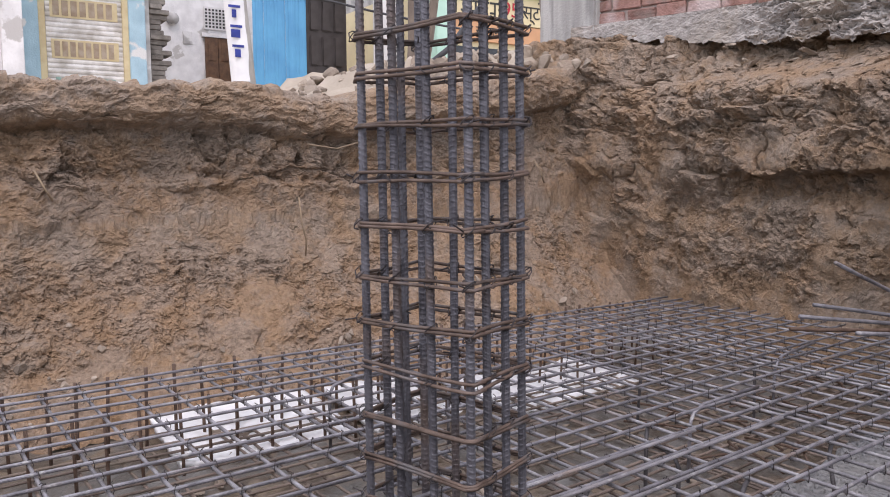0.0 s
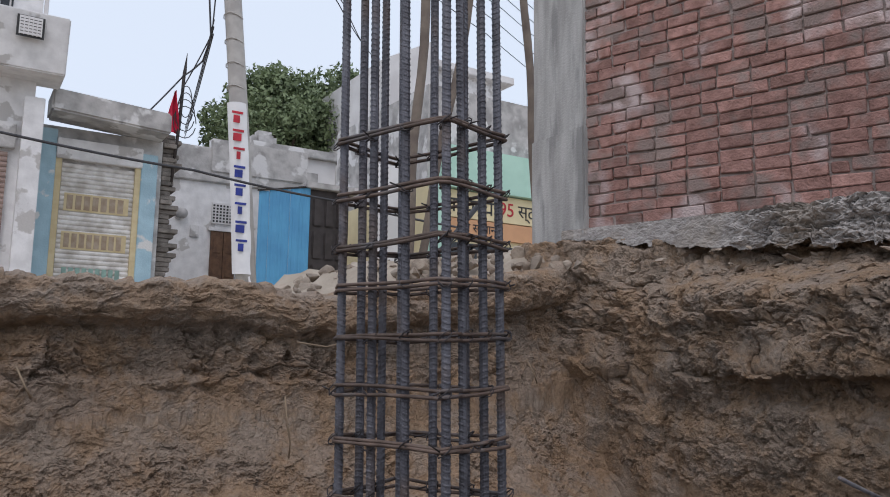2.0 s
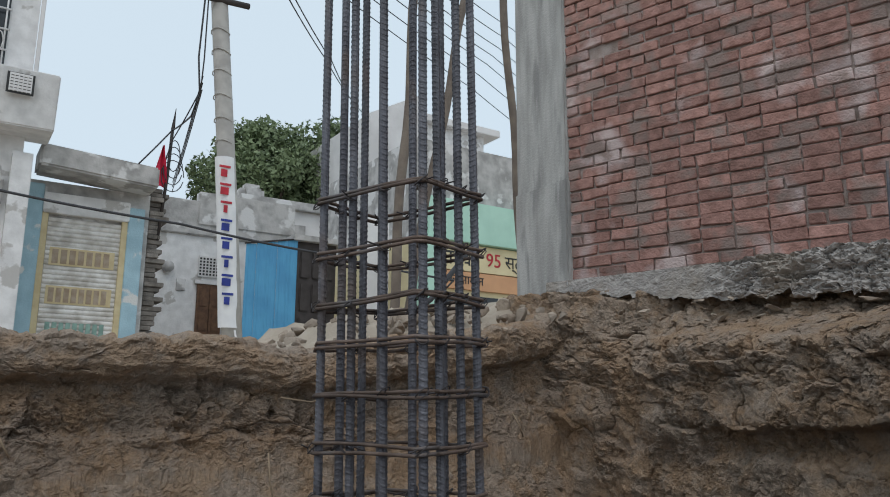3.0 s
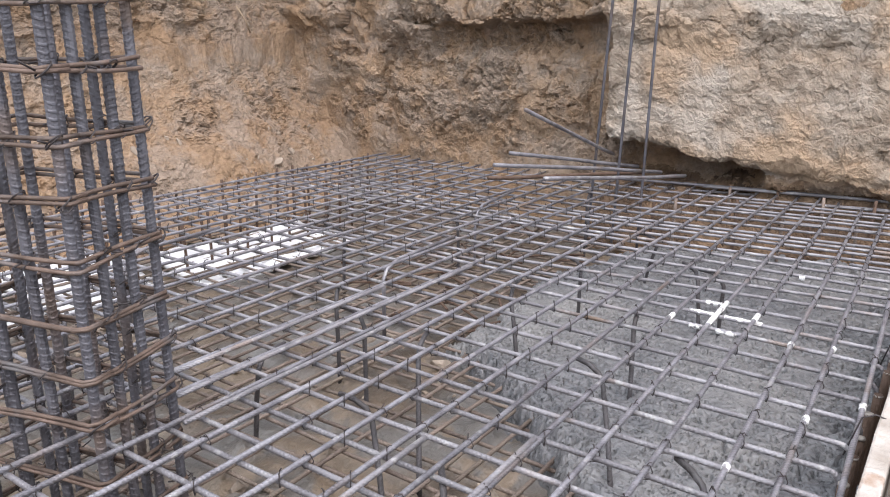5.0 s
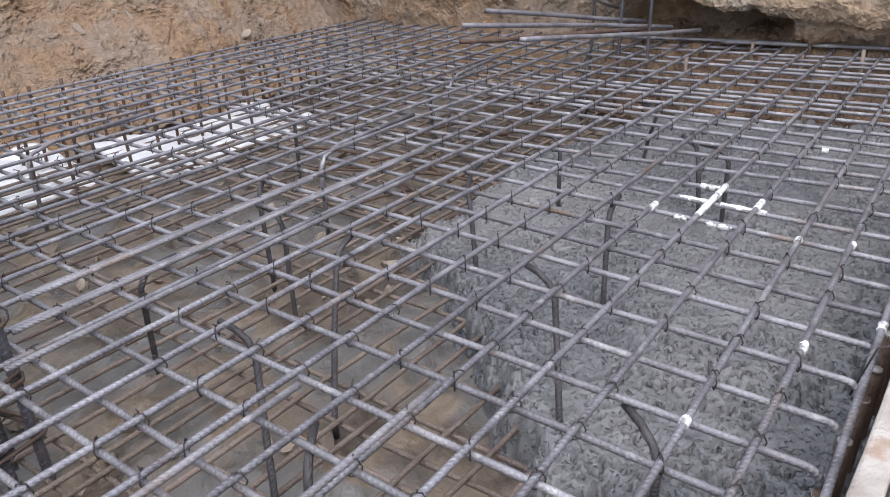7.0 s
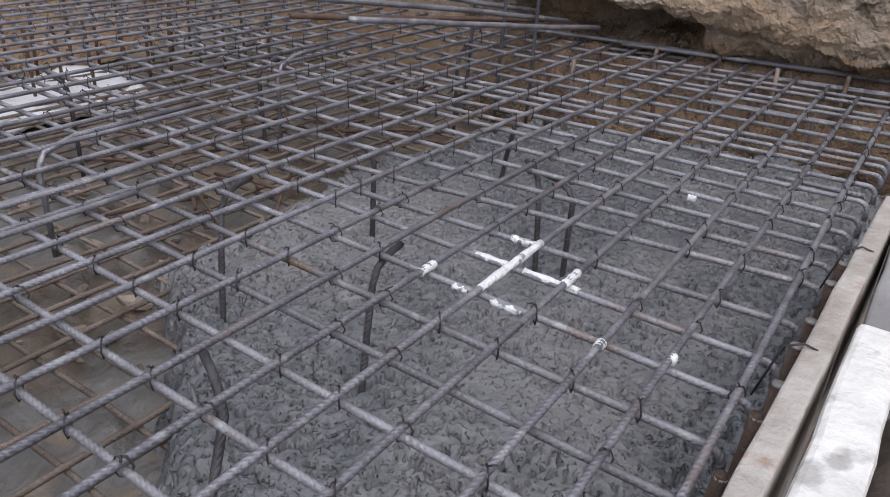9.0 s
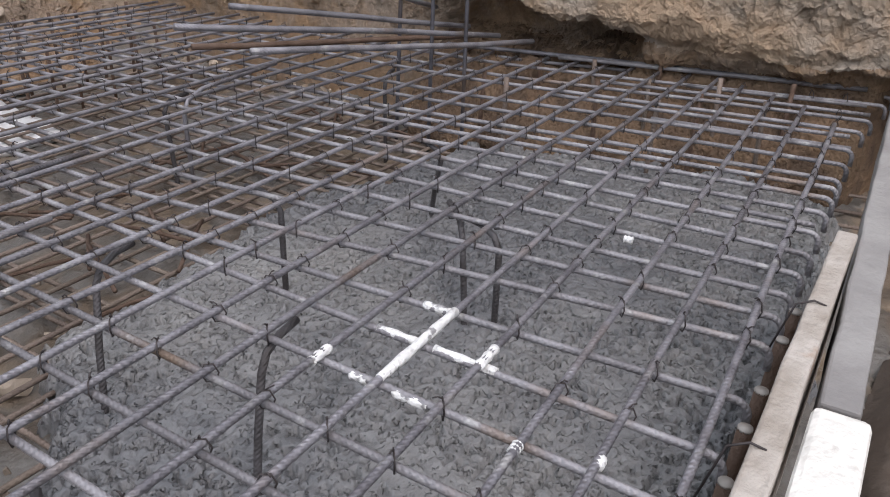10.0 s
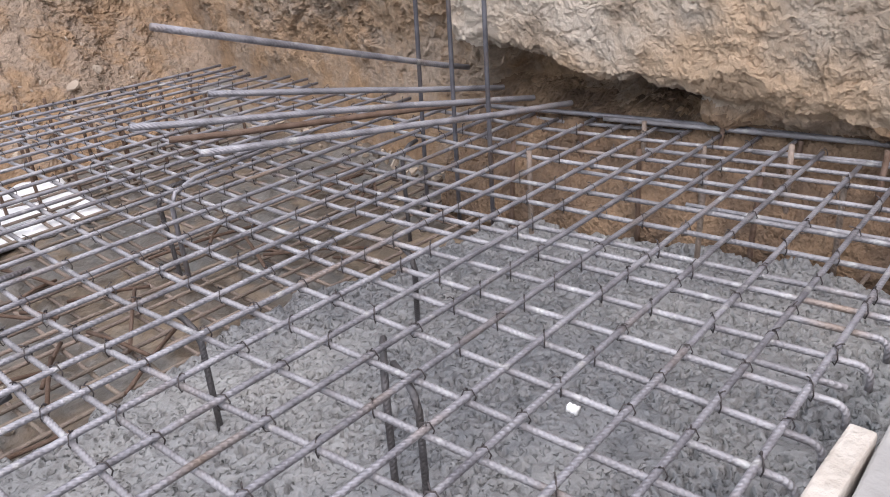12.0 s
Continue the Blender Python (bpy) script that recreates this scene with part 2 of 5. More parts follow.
M_LIME = mat("white_block", (0.80, 0.78, 0.73), 0.85, 0, (0.60, 0.58, 0.54), 12, 0.7, 45, (0.44, 0.42, 0.39), 16, 0.56, 0.64, bump_dist=0.012)
M_PAINT = mat("white_paint", (0.85, 0.85, 0.84), 0.7, 0, (0.7, 0.7, 0.69), 60, 0.6, 160, (0.30, 0.295, 0.30), 48, 0.55, 0.60)


# ---- mesh helpers ----
def mesh_object(name, verts, faces, material, parent=None, label="", smooth=True):
    me = bpy.data.meshes.new(name)
    me.from_pydata([tuple(v) for v in verts], [], faces)
    me.materials.append(material)
    if smooth:
        me.polygons.foreach_set("use_smooth", [True] * len(me.polygons))
    me.update()
    ob = new(name, me)
    if parent:
        ob.parent = parent
    if label:
        ob["label"] = label
    return ob


def part(name, bm, material, parent, label=""):
    me = bpy.data.meshes.new(name)
    bm.to_mesh(me)
    bm.free()
    me.materials.append(material)
    ob = new(name, me)
    ob.parent = parent
    if label:
        ob["label"] = label
    return ob


def shared(name, me, parent, m=None):
    ob = new(name, me)
    ob.parent = parent
    if m is not None:
        ob.matrix_local = m
    return ob


def thing(name, label, category, group="", kind="", at=(0, 0, 0)):
    ob = new(name)
    ob.location = at
    ob.empty_display_size = 0.1
    return tagged(ob, label, category, group, kind)


def tube_data(points, radius, sides=8, verts=None, faces=None, cap=True):
    """A round bar along a line of points, added to verts and faces."""
    verts = [] if verts is None else verts
    faces = [] if faces is None else faces
    pts = [Vector(p) for p in points]
    base = len(verts)
    up = None
    for i, p in enumerate(pts):
        d = (pts[min(i + 1, len(pts) - 1)] - pts[max(i - 1, 0)]).normalized()
        if up is None:
            up = Vector((0, 0, 1)) if abs(d.z) < 0.9 else Vector((1, 0, 0))
        u = d.cross(up).normalized()
        v = u.cross(d).normalized()
        up = v
        r = radius[i] if isinstance(radius, (list, tuple)) else radius
        for k in range(sides):
            a = 2 * math.pi * k / sides
            verts.append(p + u * (r * math.cos(a)) + v * (r * math.sin(a)))
    n = len(pts)
    for i in range(n - 1):
        for k in range(sides):
            a, b = base + i * sides + k, base + i * sides + (k + 1) % sides
            faces.append((a, b, b + sides, a + sides))
    if cap:
        faces.append(tuple(base + k for k in reversed(range(sides))))
        faces.append(tuple(base + (n - 1) * sides + k for k in range(sides)))
    return verts, faces


def tube(name, points, radius, material, parent=None, label="", sides=8):
    v, f = tube_data(points, radius, sides)
    return mesh_object(name, v, f, material, parent, label)


def box_bm(sx, sy, sz, bevel=0.0, at=(0, 0, 0), bm=None):
    bm = bm or bmesh.new()
    made = bmesh.ops.create_cube(bm, size=1.0, matrix=Matrix.Translation(at) @ Matrix.Diagonal((sx, sy, sz, 1)))
    if bevel:
        edges = list({e for v in made["verts"] for e in v.link_edges})
        bmesh.ops.bevel(bm, geom=edges, offset=bevel, segments=2, affect="EDGES")
    return bm


def box(name, lo, hi, material, parent=None, label="", bevel=0.0):
    """A box from one corner to the other."""
    c = [(a + b) / 2 for a, b in zip(lo, hi)]
    bm = box_bm(*[b - a for a, b in zip(lo, hi)], bevel, c)
    return part(name, bm, material, parent, label)


def fbm(x, y, z, s, octaves=5):
    return noise.fractal(Vector((x * s, y * s, z * s)), 0.9, 2.1, octaves, noise_basis="PERLIN_ORIGINAL")


def chunk(x, y, z, s, seed=0.0, crack=0.3, flat=1.35):
    """Broken lumps of earth: each cell has its own height and tilt, with cracks between."""
    p = Vector((x * s + seed, y * s, z * s * flat))
    p += 0.25 * noise.noise_vector(p * 1.7)
    d, pts = noise.voronoi(p)
    c = pts[0]
    r = noise.cell_vector(c * 3.7 + Vector((seed, 1, 2)))
    rel = p - c
    h = r.x + 1.3 * (rel.x * r.y + rel.z * r.z + rel.y * (r.x - 0.5))
    return h - crack * (1 - smooth01(0.0, 0.10, d[1] - d[0]))


def grit(x, y, z, s, octaves=6):
    """Rough, crisp-edged noise of broken earth."""
    return noise.fractal(Vector((x * s, y * s, z * s * 1.4)), 0.45, 2.1, octaves, noise_basis="PERLIN_ORIGINAL")


def east_edge(y):
    return float(np.interp(y, [0.2, 0.64, 1.28, 1.9, 2.8], [4.13, 3.98, 3.755, 3.62, 3.52]))


def smooth01(a, b, x):
    t = min(1.0, max(0.0, (x - a) / (b - a)))
    return t * t * (3 - 2 * t)


def lerp_list(xs, ys, x):
    return float(np.interp(x, xs, ys))


def grid_object(name, nu, nv, fn, material, parent=None, smooth=True):
    verts = [fn(i / nu, j / nv) for j in range(nv + 1) for i in range(nu + 1)]
    faces = [(j * (nu + 1) + i, j * (nu + 1) + i + 1, (j + 1) * (nu + 1) + i + 1, (j + 1) * (nu + 1) + i) for j in range(nv) for i in range(nu)]
    return mesh_object(name, verts, faces, material, parent, "", smooth)


# ---- pit: floor, soil walls, ground above ----
FLOOR_Z = -0.28


def pit_floor_point(u, v):
    x, y = -3.2 + 8.2 * u, -2.9 + 7.2 * v
    z = FLOOR_Z + 0.02 * fbm(x, y, 1, 2.2) + 0.018 * fbm(x, y, 5, 12, 5) + 0.016 * smooth01(-0.05, 0.2, fbm(x, y, 8, 3, 3)) * chunk(x, y, 0, 10, 7, 0.4, 1.0)
    z += 0.15 * smooth01(2.95, 3.4, y)
    return x, y, z


pit_floor = grid_object("pit_floor", 420, 360, pit_floor_point, M_MUD)
tagged(pit_floor, "brown muddy floor of the excavated pit", "ground", kind="structure")

# the poured patch of fresh concrete: its outline in plan
POUR = [(1.50, 0.13), (1.60, 0.40), (1.61, 0.52), (1.72, 0.63), (1.81, 0.75), (1.90, 0.87), (1.98, 0.98), (2.06, 1.13), (2.14, 1.25), (2.34, 1.29), (2.56, 1.36), (2.76, 1.40), (3.02, 1.34), (3.42, 1.30), (3.58, 1.10), (3.70, 0.60), (3.66, 0.31), (2.85, 0.22), (2.0, 0.15)]


def pour_inside(x, y):
    """Signed distance to the outline of the pour, positive inside."""
    best, inside = 9.0, False
    for (ax, ay), (bx, by) in zip(POUR, POUR[1:] + POUR[:1]):
        dx, dy = bx - ax, by - ay
        t = min(1, max(0, ((x - ax) * dx + (y - ay) * dy) / (dx * dx + dy * dy)))
        best = min(best, math.hypot(x - ax - t * dx, y - ay - t * dy))
        if (ay > y) != (by > y) and x < ax + (y - ay) / (by - ay) * dx:
            inside = not inside
    return best if inside else -best


def pour_point(u, v):
    x, y = 1.2 + 2.65 * u, -0.05 + 1.7 * v
    d = pour_inside(x, y) + 0.05 * fbm(x, y, 3, 3.0) + 0.03 * fbm(x, y, 9, 11, 4)
    lip = smooth01(-0.09, -0.02, d) * smooth01(0.12, 0.03, d)
    top = -0.205 + 0.012 * fbm(x, y, 2, 2.5)
    rough = 0.35 + 0.65 * smooth01(0.15, -0.35, fbm(x, y, 4, 1.7, 2) + 0.6 * (y - 0.6))
    pit = smooth01(0.15, 0.20, fbm(x * 0.85, y * 1.3, 7, 60, 2)) * smooth01(-0.4, 0.0, fbm(x, y, 3, 6, 2))
    lumps = (0.6 + 0.4 * rough) * (0.006 * fbm(x, y, 7, 26, 4) - 0.024 * pit)
    z = FLOOR_Z - 0.06 + (top - FLOOR_Z + 0.06) * smooth01(-0.06, 0.05, d) + lumps + lip * 0.012 * chunk(x, y, 0, 24, 3, 0.5, 1.0)
    return x, y, z


fresh = grid_object("fresh_concrete", 800, 510, pour_point, M_WET)
tagged(fresh, "wet grey lumpy fresh concrete poured under the bar mat", "concrete", kind="structure")

RIM_X = [-3.0, 0.4, 0.7, 1.05, 1.45, 1.6, 1.9, 2.6, 3.1, 3.6, 4.2]
RIM_Z = [1.05, 1.075, 1.09, 1.10, 1.12, 1.085, 1.07, 1.18, 1.26, 1.36, 1.4]


def rim_z(x):
    return lerp_list(RIM_X, RIM_Z, x)


PN_S = [0.0, 0.10, 0.30, 0.46, 0.54, 0.60, 0.64, 0.76, 0.80, 0.84, 0.90, 0.94, 1.0]
PN_Y = [2.92, 3.14, 3.40, 3.52, 3.55, 3.57, 3.63, 3.65, 3.56, 3.52, 3.54, 3.62, 4.05]
PN_Z = [-0.28, -0.08, 0.18, 0.40, 0.50, 0.58, 0.61, 0.80, 0.83, 0.87, 0.97, 1.0, 1.0]


def spread(u, lo, a, b, hi, share=0.86):
    """Most of the columns go to the stretch from a to b."""
    e = (1 - share) / 2
    return float(np.interp(u, [0, e, 1 - e, 1], [lo, a, b, hi]))


def north_point(u, v):
    x = spread(u, -3.1, 0.2, 3.9, 4.1)
    w = v + 0.035 * fbm(x, 2, 0, 1.1, 3) + 0.012 * fbm(x, 7, v * 2, 7, 4)
    y, z = lerp_list(PN_S, PN_Y, min(1.0, max(0.0, w))), lerp_list(PN_S, PN_Z, v) * (rim_z(x) if v > 0.5 else 1.0)
    k = smooth01(0.03, 0.2, v)
    slope = smooth01(0.50, 0.36, w)
    crust = smooth01(0.78, 0.82, w)
    band = smooth01(0.57, 0.62, w) * (1 - crust)
    pale = max(0.0, 1 - slope - band - crust)
    rough = smooth01(0.02, 0.12, fbm(x, 9, z, 1.9, 4))
    # gullies and slumps on the slope
    y += k * (0.06 * fbm(x, 4, z, 1.1, 3) + 0.03 * fbm(x, 0, z * 0.6, 4.5, 4))
    # the brown band: slabs that have broken off at different depths
    y -= band * (0.050 * chunk(x, 0, z, 3.6, 2, 0.3, 1.1) * (0.35 + 0.65 * rough) + 0.020 * rough * chunk(x, 1, z, 11, 9, 0.4, 1.5) + 0.005 * chunk(x, 3, z, 30, 1, 0.3))
    # the hard crust: level layers with a torn lower edge
    layer = z * 21 + 1.4 * fbm(x, 5, 1, 1.4, 4)
    y -= crust * (0.018 * chunk(x, 0, z, 3.0, 5, 0.3, 2.6) + 0.010 * abs(layer - round(layer)) + 0.012 * grit(x, 5, z * 1.8, 9))
    y -= pale * (0.012 * chunk(x, 2, z, 6, 11, 0.3, 1.4) + 0.004 * chunk(x, 2, z, 26, 3))
    crumbly = slope * smooth01(-0.12, 0.1, fbm(x, 3, z, 2.6, 4))
    y -= k * slope * 0.014 * chunk(x, 2, z, 7, 4, 0.2, 1.2) + k * crumbly * (0.010 * chunk(x, 2, z, 19, 6, 0.3, 1.1) + 0.007 * chunk(x, 2, z, 42, 4, 0.3, 1.1))
    y += (0.007 + 0.008 * band + 0.008 * crumbly) * grit(x, 1, z, 17, 7)
    y += smooth01(2.7, 3.7, x) * 0.2
    z += 0.02 * fbm(x, 8, z, 9, 4) + (0.03 * fbm(x, 2, 5, 4) + 0.012 * chunk(x, 1, 0, 12) if v > 0.9 else 0)
    return x, y, z


north = grid_object("soil_wall_north", 720, 340, north_point, M_SOIL, None, False)
tagged(north, "brown cut soil bank with crumbly layers under a hard crust", "soil wall", kind="structure")

PE_S = [0.0, 0.12, 0.2, 0.3, 0.42, 0.52, 0.60, 0.72, 0.83, 0.90, 0.95, 1.0]
PE_Z = [-0.32, -0.08, 0.05, 0.20, 0.42, 0.60, 0.72, 0.92, 1.14, 1.28, 1.36, 1.42]
PE_X = [3.72, 3.73, 3.74, 3.75, 3.76, 3.77, 3.73, 3.76, 3.80, 3.80, 3.84, 3.86]


WALL_TURN = 16.0


def wall_shift(y):
    """How far the brick wall has turned away from the pit at y."""
    return math.tan(radians(WALL_TURN)) * max(0.0, min(3.85 - y, 2.25))


def east_foot(y):
    """The toe of the slope that rises under the end of the mat."""
    return 3.92 - 0.325 * min(y, 1.45)


def east_point(u, v):
    y = spread(u, -3.0, 0.2, 3.9, 4.3)
    x, z = lerp_list(PE_S, PE_X, v), lerp_list(PE_S, PE_Z, v)
    # the jutting block, undercut at its foot
    j = smooth01(1.66, 1.56, y + 0.06 * fbm(1, 2, z, 5, 3))
    foot = lerp_list([0.5, 0.65, 0.87, 1.05, 1.2, 1.47], [0.07, 0.085, 0.10, 0.111, 0.125, 0.185], y) + 0.018 * fbm(y, 3, 0, 4)
    over = smooth01(foot - 0.015, foot + 0.02, z)
    away = 0.27 * (1.5 - min(1.5, max(0.2, y)))
    face = -0.20 + away + 0.11 * smooth01(0.45, 1.3, z) + 0.03 * (1 - smooth01(foot, foot + 0.06, z))
    edge = 4.053 - 0.27 * min(y, 1.55)
    toe = east_foot(y) + (edge + 0.03 + 0.22 * smooth01(0.93, 1.05, y) * smooth01(-0.02, 0.06, z) - east_foot(y)) * smooth01(-0.24, 0.03, z) - (0.05 + 0.03 * fbm(3, y, z, 12, 4)) * smooth01(0.01, 0.06, z) * smooth01(1.0, 0.9, y + 0.06 * fbm(y, 2, z, 7))
    toe += 0.6 * smooth01(0.36, 0.24, y)
    k = smooth01(0.1, 0.25, v)
    free = 1 - j
    stony = smooth01(0.84, 0.98, z + 0.10 * fbm(5, y, 1, 2.5, 3)) * (1 - 0.25 * j)
    low = smooth01(0.62, 0.50, z + 0.06 * fbm(7, y, 2, 3, 3))
    middle = max(0.0, 1 - stony - low)
    clay = smooth01(0.05, 0.16, fbm(3, y * 1.3, z, 2.2, 4)) * free
    # the hollow below a hard slab
    zz = z + 0.05 * fbm(4, y, 0, 2.6, 4)
    reach = smooth01(1.50, 1.75, y) * smooth01(3.0, 2.4, y)
    hollow = smooth01(0.50, 0.60, zz) * smooth01(0.70, 0.675, zz) * reach
    slab = smooth01(0.68, 0.70, zz) * smooth01(0.86, 0.76, zz) * reach
    # the dark recess right under the plinth
    recess = smooth01(1.17, 1.23, z + 0.03 * fbm(2, y, 6, 4, 3)) * smooth01(1.72, 1.9, y) * smooth01(3.5, 3.1, y)
    d = 0.05 * fbm(2, y, z, 1.6, 3) + 0.028 * fbm(6, y, z, 5, 5)
    d += 0.085 * hollow - 0.035 * slab + 0.085 * recess
    d -= stony * (0.050 * chunk(2, y, z, 4.6, 0, 0.5, 2.3) + 0.022 * chunk(4, y, z, 11, 6, 0.6, 2.0))
    d -= middle * (0.042 * chunk(2, y, z, 4.4, 3, 0.35, 1.2) + 0.018 * (1 - clay) * chunk(4, y, z, 10, 6, 0.45, 1.3))
    d -= low * (0.022 * chunk(2, y, z, 4.0, 8, 0.25, 1.0) + 0.013 * (1 - clay) * chunk(4, y, z, 12, 2, 0.4, 1.1))
    d -= (0.007 * (1 - 0.8 * clay)) * chunk(5, y, z, 27, 2, 0.4, 1.3) + 0.003 * (1 - 0.8 * clay) * chunk(5, y, z, 60, 4, 0.3)
    d += (0.015 - 0.011 * clay) * grit(1, y, z, 15, 7)
    d = d * (1 - 0.55 * j * over) + 0.02 * j * over
    x += k * d
    x += j * over * face
    x += j * (1 - over) * (toe + 0.25 * d - x)
    z += 0.02 * fbm(8, y, z, 9, 4) + 0.012 * grit(3, y, z, 18) + (0.03 + 0.09 * smooth01(2.3, 3.5, y)) * smooth01(1.2, 1.42, z) * free
    x += smooth01(3.3, 4.2, y) * -0.2
    x += wall_shift(y) * smooth01(1.08, 1.38, z) * (1 - j)
    return x, y, z


east = grid_object("soil_wall_east", 800, 400, east_point, M_SOIL, None, False)
east.data.materials.append(M_SOIL_PALE)
# second extra slot: darker earth below the jutting block and the mat
east.data.materials.append(M_DARK_EARTH)
for face in east.data.polygons:
    c = face.center
    if c.y < 1.58 and c.z > 0.07 + 0.06 * smooth01(0.8, 1.2, c.y) + 0.03 * fbm(c.x, c.y, c.z, 6) and c.z < 0.85 + 0.5 * fbm(c.x, c.y, c.z, 3):
        face.material_index = 1
    elif c.y < 1.62 and c.z < 0.03 + 0.05 * fbm(c.x, c.y, c.z, 5):
        face.material_index = 2
tagged(east, "rough tan soil bank with an undercut jutting block", "soil wall", kind="structure")


def south_point(u, v):
    x, z = -3.2 + 7.3 * u, -0.35 + 1.4 * v
    return x, -2.7 - 0.3 * v + 0.12 * fbm(x, 1, z, 2), z


def west_point(u, v):
    y, z = -3.1 + 6.9 * u, -0.35 + 1.4 * v
    return -2.9 - 0.3 * v + 0.12 * fbm(3, y, z, 2), y, z


tagged(grid_object("soil_wall_south", 60, 14, south_point, M_SOIL), "brown cut soil bank behind the pit", "soil wall", kind="structure")
tagged(grid_object("soil_wall_west", 60, 14, west_point, M_SOIL), "brown cut soil bank beside the pit", "soil wall", kind="structure")


def ground_ring():
    xs = sorted({-320, -120, -40, -14, -7, *np.linspace(-3.1, 4.05, 60).tolist(), 7, 14, 40, 120, 320})
    ys = sorted({-320, -120, -40, -14, -7, *np.linspace(-2.95, 3.7, 30).tolist(), *np.linspace(3.8, 6.2, 60).tolist(), 7, 9, 14, 40, 120, 320})
    verts, index, faces = [], {}, []

    def point(i, j):
        if (i, j) not in index:
            x, y = xs[i], ys[j]
            z = 1.03 + 0.33 * smooth01(2.0, 3.6, x) * smooth01(9, 4, y)
            if -3 < x < 4.1:
                z = rim_z(x) - 0.03 - 0.1 * smooth01(4.2, 3.8, y) * (y > 3)
            near = smooth01(9, 4.5, y) * smooth01(-4, 0, x)
            z += near * (0.05 * fbm(x, y, 1, 2.5) + 0.05 * max(0, fbm(x, y, 4, 7, 4)))
            z += 0.22 * smooth01(1.5, 2.4, x) * smooth01(6.5, 5.0, y) * smooth01(3.7, 4.6, y) * (0.75 + 0.6 * fbm(x, y, 9, 4, 4))
            z -= 0.22 * smooth01(3.95, 4.05, x) * smooth01(9.0, 6.0, x) * (y < 3.8)
            index[i, j] = len(verts)
            verts.append((x, y, z))
        return index[i, j]

    for i in range(len(xs) - 1):
        for j in range(len(ys) - 1):
            if -3.05 < (xs[i] + xs[i + 1]) / 2 < 4.05 and -2.9 < (ys[j] + ys[j + 1]) / 2 < 3.78:
                continue
            faces.append((point(i, j), point(i + 1, j), point(i + 1, j + 1), point(i, j + 1)))
    return mesh_object("ground", verts, faces, M_GROUND)


tagged(ground_ring(), "dusty dry street ground around the pit", "ground", kind="structure")

# ---- bar mats ----
BAR_R = 0.0051


def wobble_line(a, b, seed, step=0.12, side=0.005, lift=0.004):
    a, b = Vector(a), Vector(b)
    n = max(3, int((b - a).length / step))
    d = (b - a).normalized()
    across = Vector((-d.y, d.x, 0))
    pts = []
    for i in range(n + 1):
        p = a.lerp(b, i / n)
        s = (p - a).length
        pts.append(p + across * (side * 2.2 * fbm(s, seed * 7.3, 1, 0.8, 3)) + Vector((0, 0, lift * 2.2 * fbm(s, seed * 3.1, 5, 1.1, 3))))
    return pts


def bar_along(name, pts, material, parent, radius=BAR_R):
    """A bar through the points, as an object whose own x axis runs along it."""
    a, b = Vector(pts[0]), Vector(pts[-1])
    m = Matrix.Translation(a) @ (b - a).to_track_quat("X", "Z").to_matrix().to_4x4()
    inv = m.inverted()
    v, f = tube_data([inv @ Vector(p) for p in pts], radius, 8)
    ob = mesh_object(name, v, f, material, parent)
    ob.matrix_local = m
    return ob


def straight_bar(name, a, b, material, parent, seed, radius=BAR_R, side=0.005, lift=0.004, hook=None):
    pts = wobble_line(a, b, seed, side=side, lift=lift)
    return bar_along(name, hook(pts) if hook else pts, material, parent, radius)


def hook_down_start(pts):
    p = pts[0]
    d = (pts[0] - pts[1]).normalized()
    arc = [p + d * (0.018 * math.sin(a)) + Vector((0, 0, -0.018 * (1 - math.cos(a)))) for a in np.linspace(0.35, 1.4, 4)]
    return [arc[-1] + Vector((0, 0, -0.02))] + arc[::-1] + pts


def north_edge(x):
    return 2.79 + 0.05 * (x - 2.3)


A_BASE = [0.226, 0.308, 0.390, 0.490] + [0.576 + 0.0885 * k for k in range(26)]


def a_y(base, x):
    return base + lerp_list([0.4, 0.5, 0.9, 2.8], [0.119, 0.112, 0.085, 0.05], base) * (x - 2.3)


B_BASE = [-1.1 + 0.12 * k for k in range(18)] + [1.085, 1.175, 1.235, 1.325, 1.425, 1.525, 1.62, 1.715, 1.815, 1.92, 2.015, 2.11, 2.208, 2.308, 2.40, 2.52,
          2.611, 2.691, 2.776, 2.86, 2.939, 3.031, 3.114, 3.175, 3.224, 3.331, 3.435, 3.592, 3.695, 3.86, 3.958, 4.022]


def b_x(base, y):
    lean = lerp_list([2.3, 2.5, 2.7, 2.85, 3.0, 3.6, 3.95], [-0.08, -0.22, -0.16, -0.12, -0.20, -0.225, -0.325], base)
    far = lerp_list([2.3, 3.95], [-0.08, -0.12], base)
    return base + 0.009 + lean * (min(y, 1.3) - 0.5) + far * (max(y, 1.3) - 1.3)


def front_edge(x):
    return lerp_list([0.5, 1.5, 2.0, 2.3, 2.85, 3.6], [0.10, 0.14, 0.175, 0.19, 0.24, 0.31], x)


def bend(a, b, fn, seed, z, step=0.11, side=0.003, lift=0.003):
    n = max(3, int(abs(b - a) / step))
    pts = []
    for i in range(n + 1):
        s = a + (b - a) * i / n
        x, y = fn(s)
        pts.append(Vector((x + side * fbm(s, seed * 7.3, 1, 0.9, 3), y + side * fbm(s, seed * 2.7, 8, 0.9, 3), z + lift * fbm(s, seed * 3.1, 5, 1.1, 3))))
    return pts


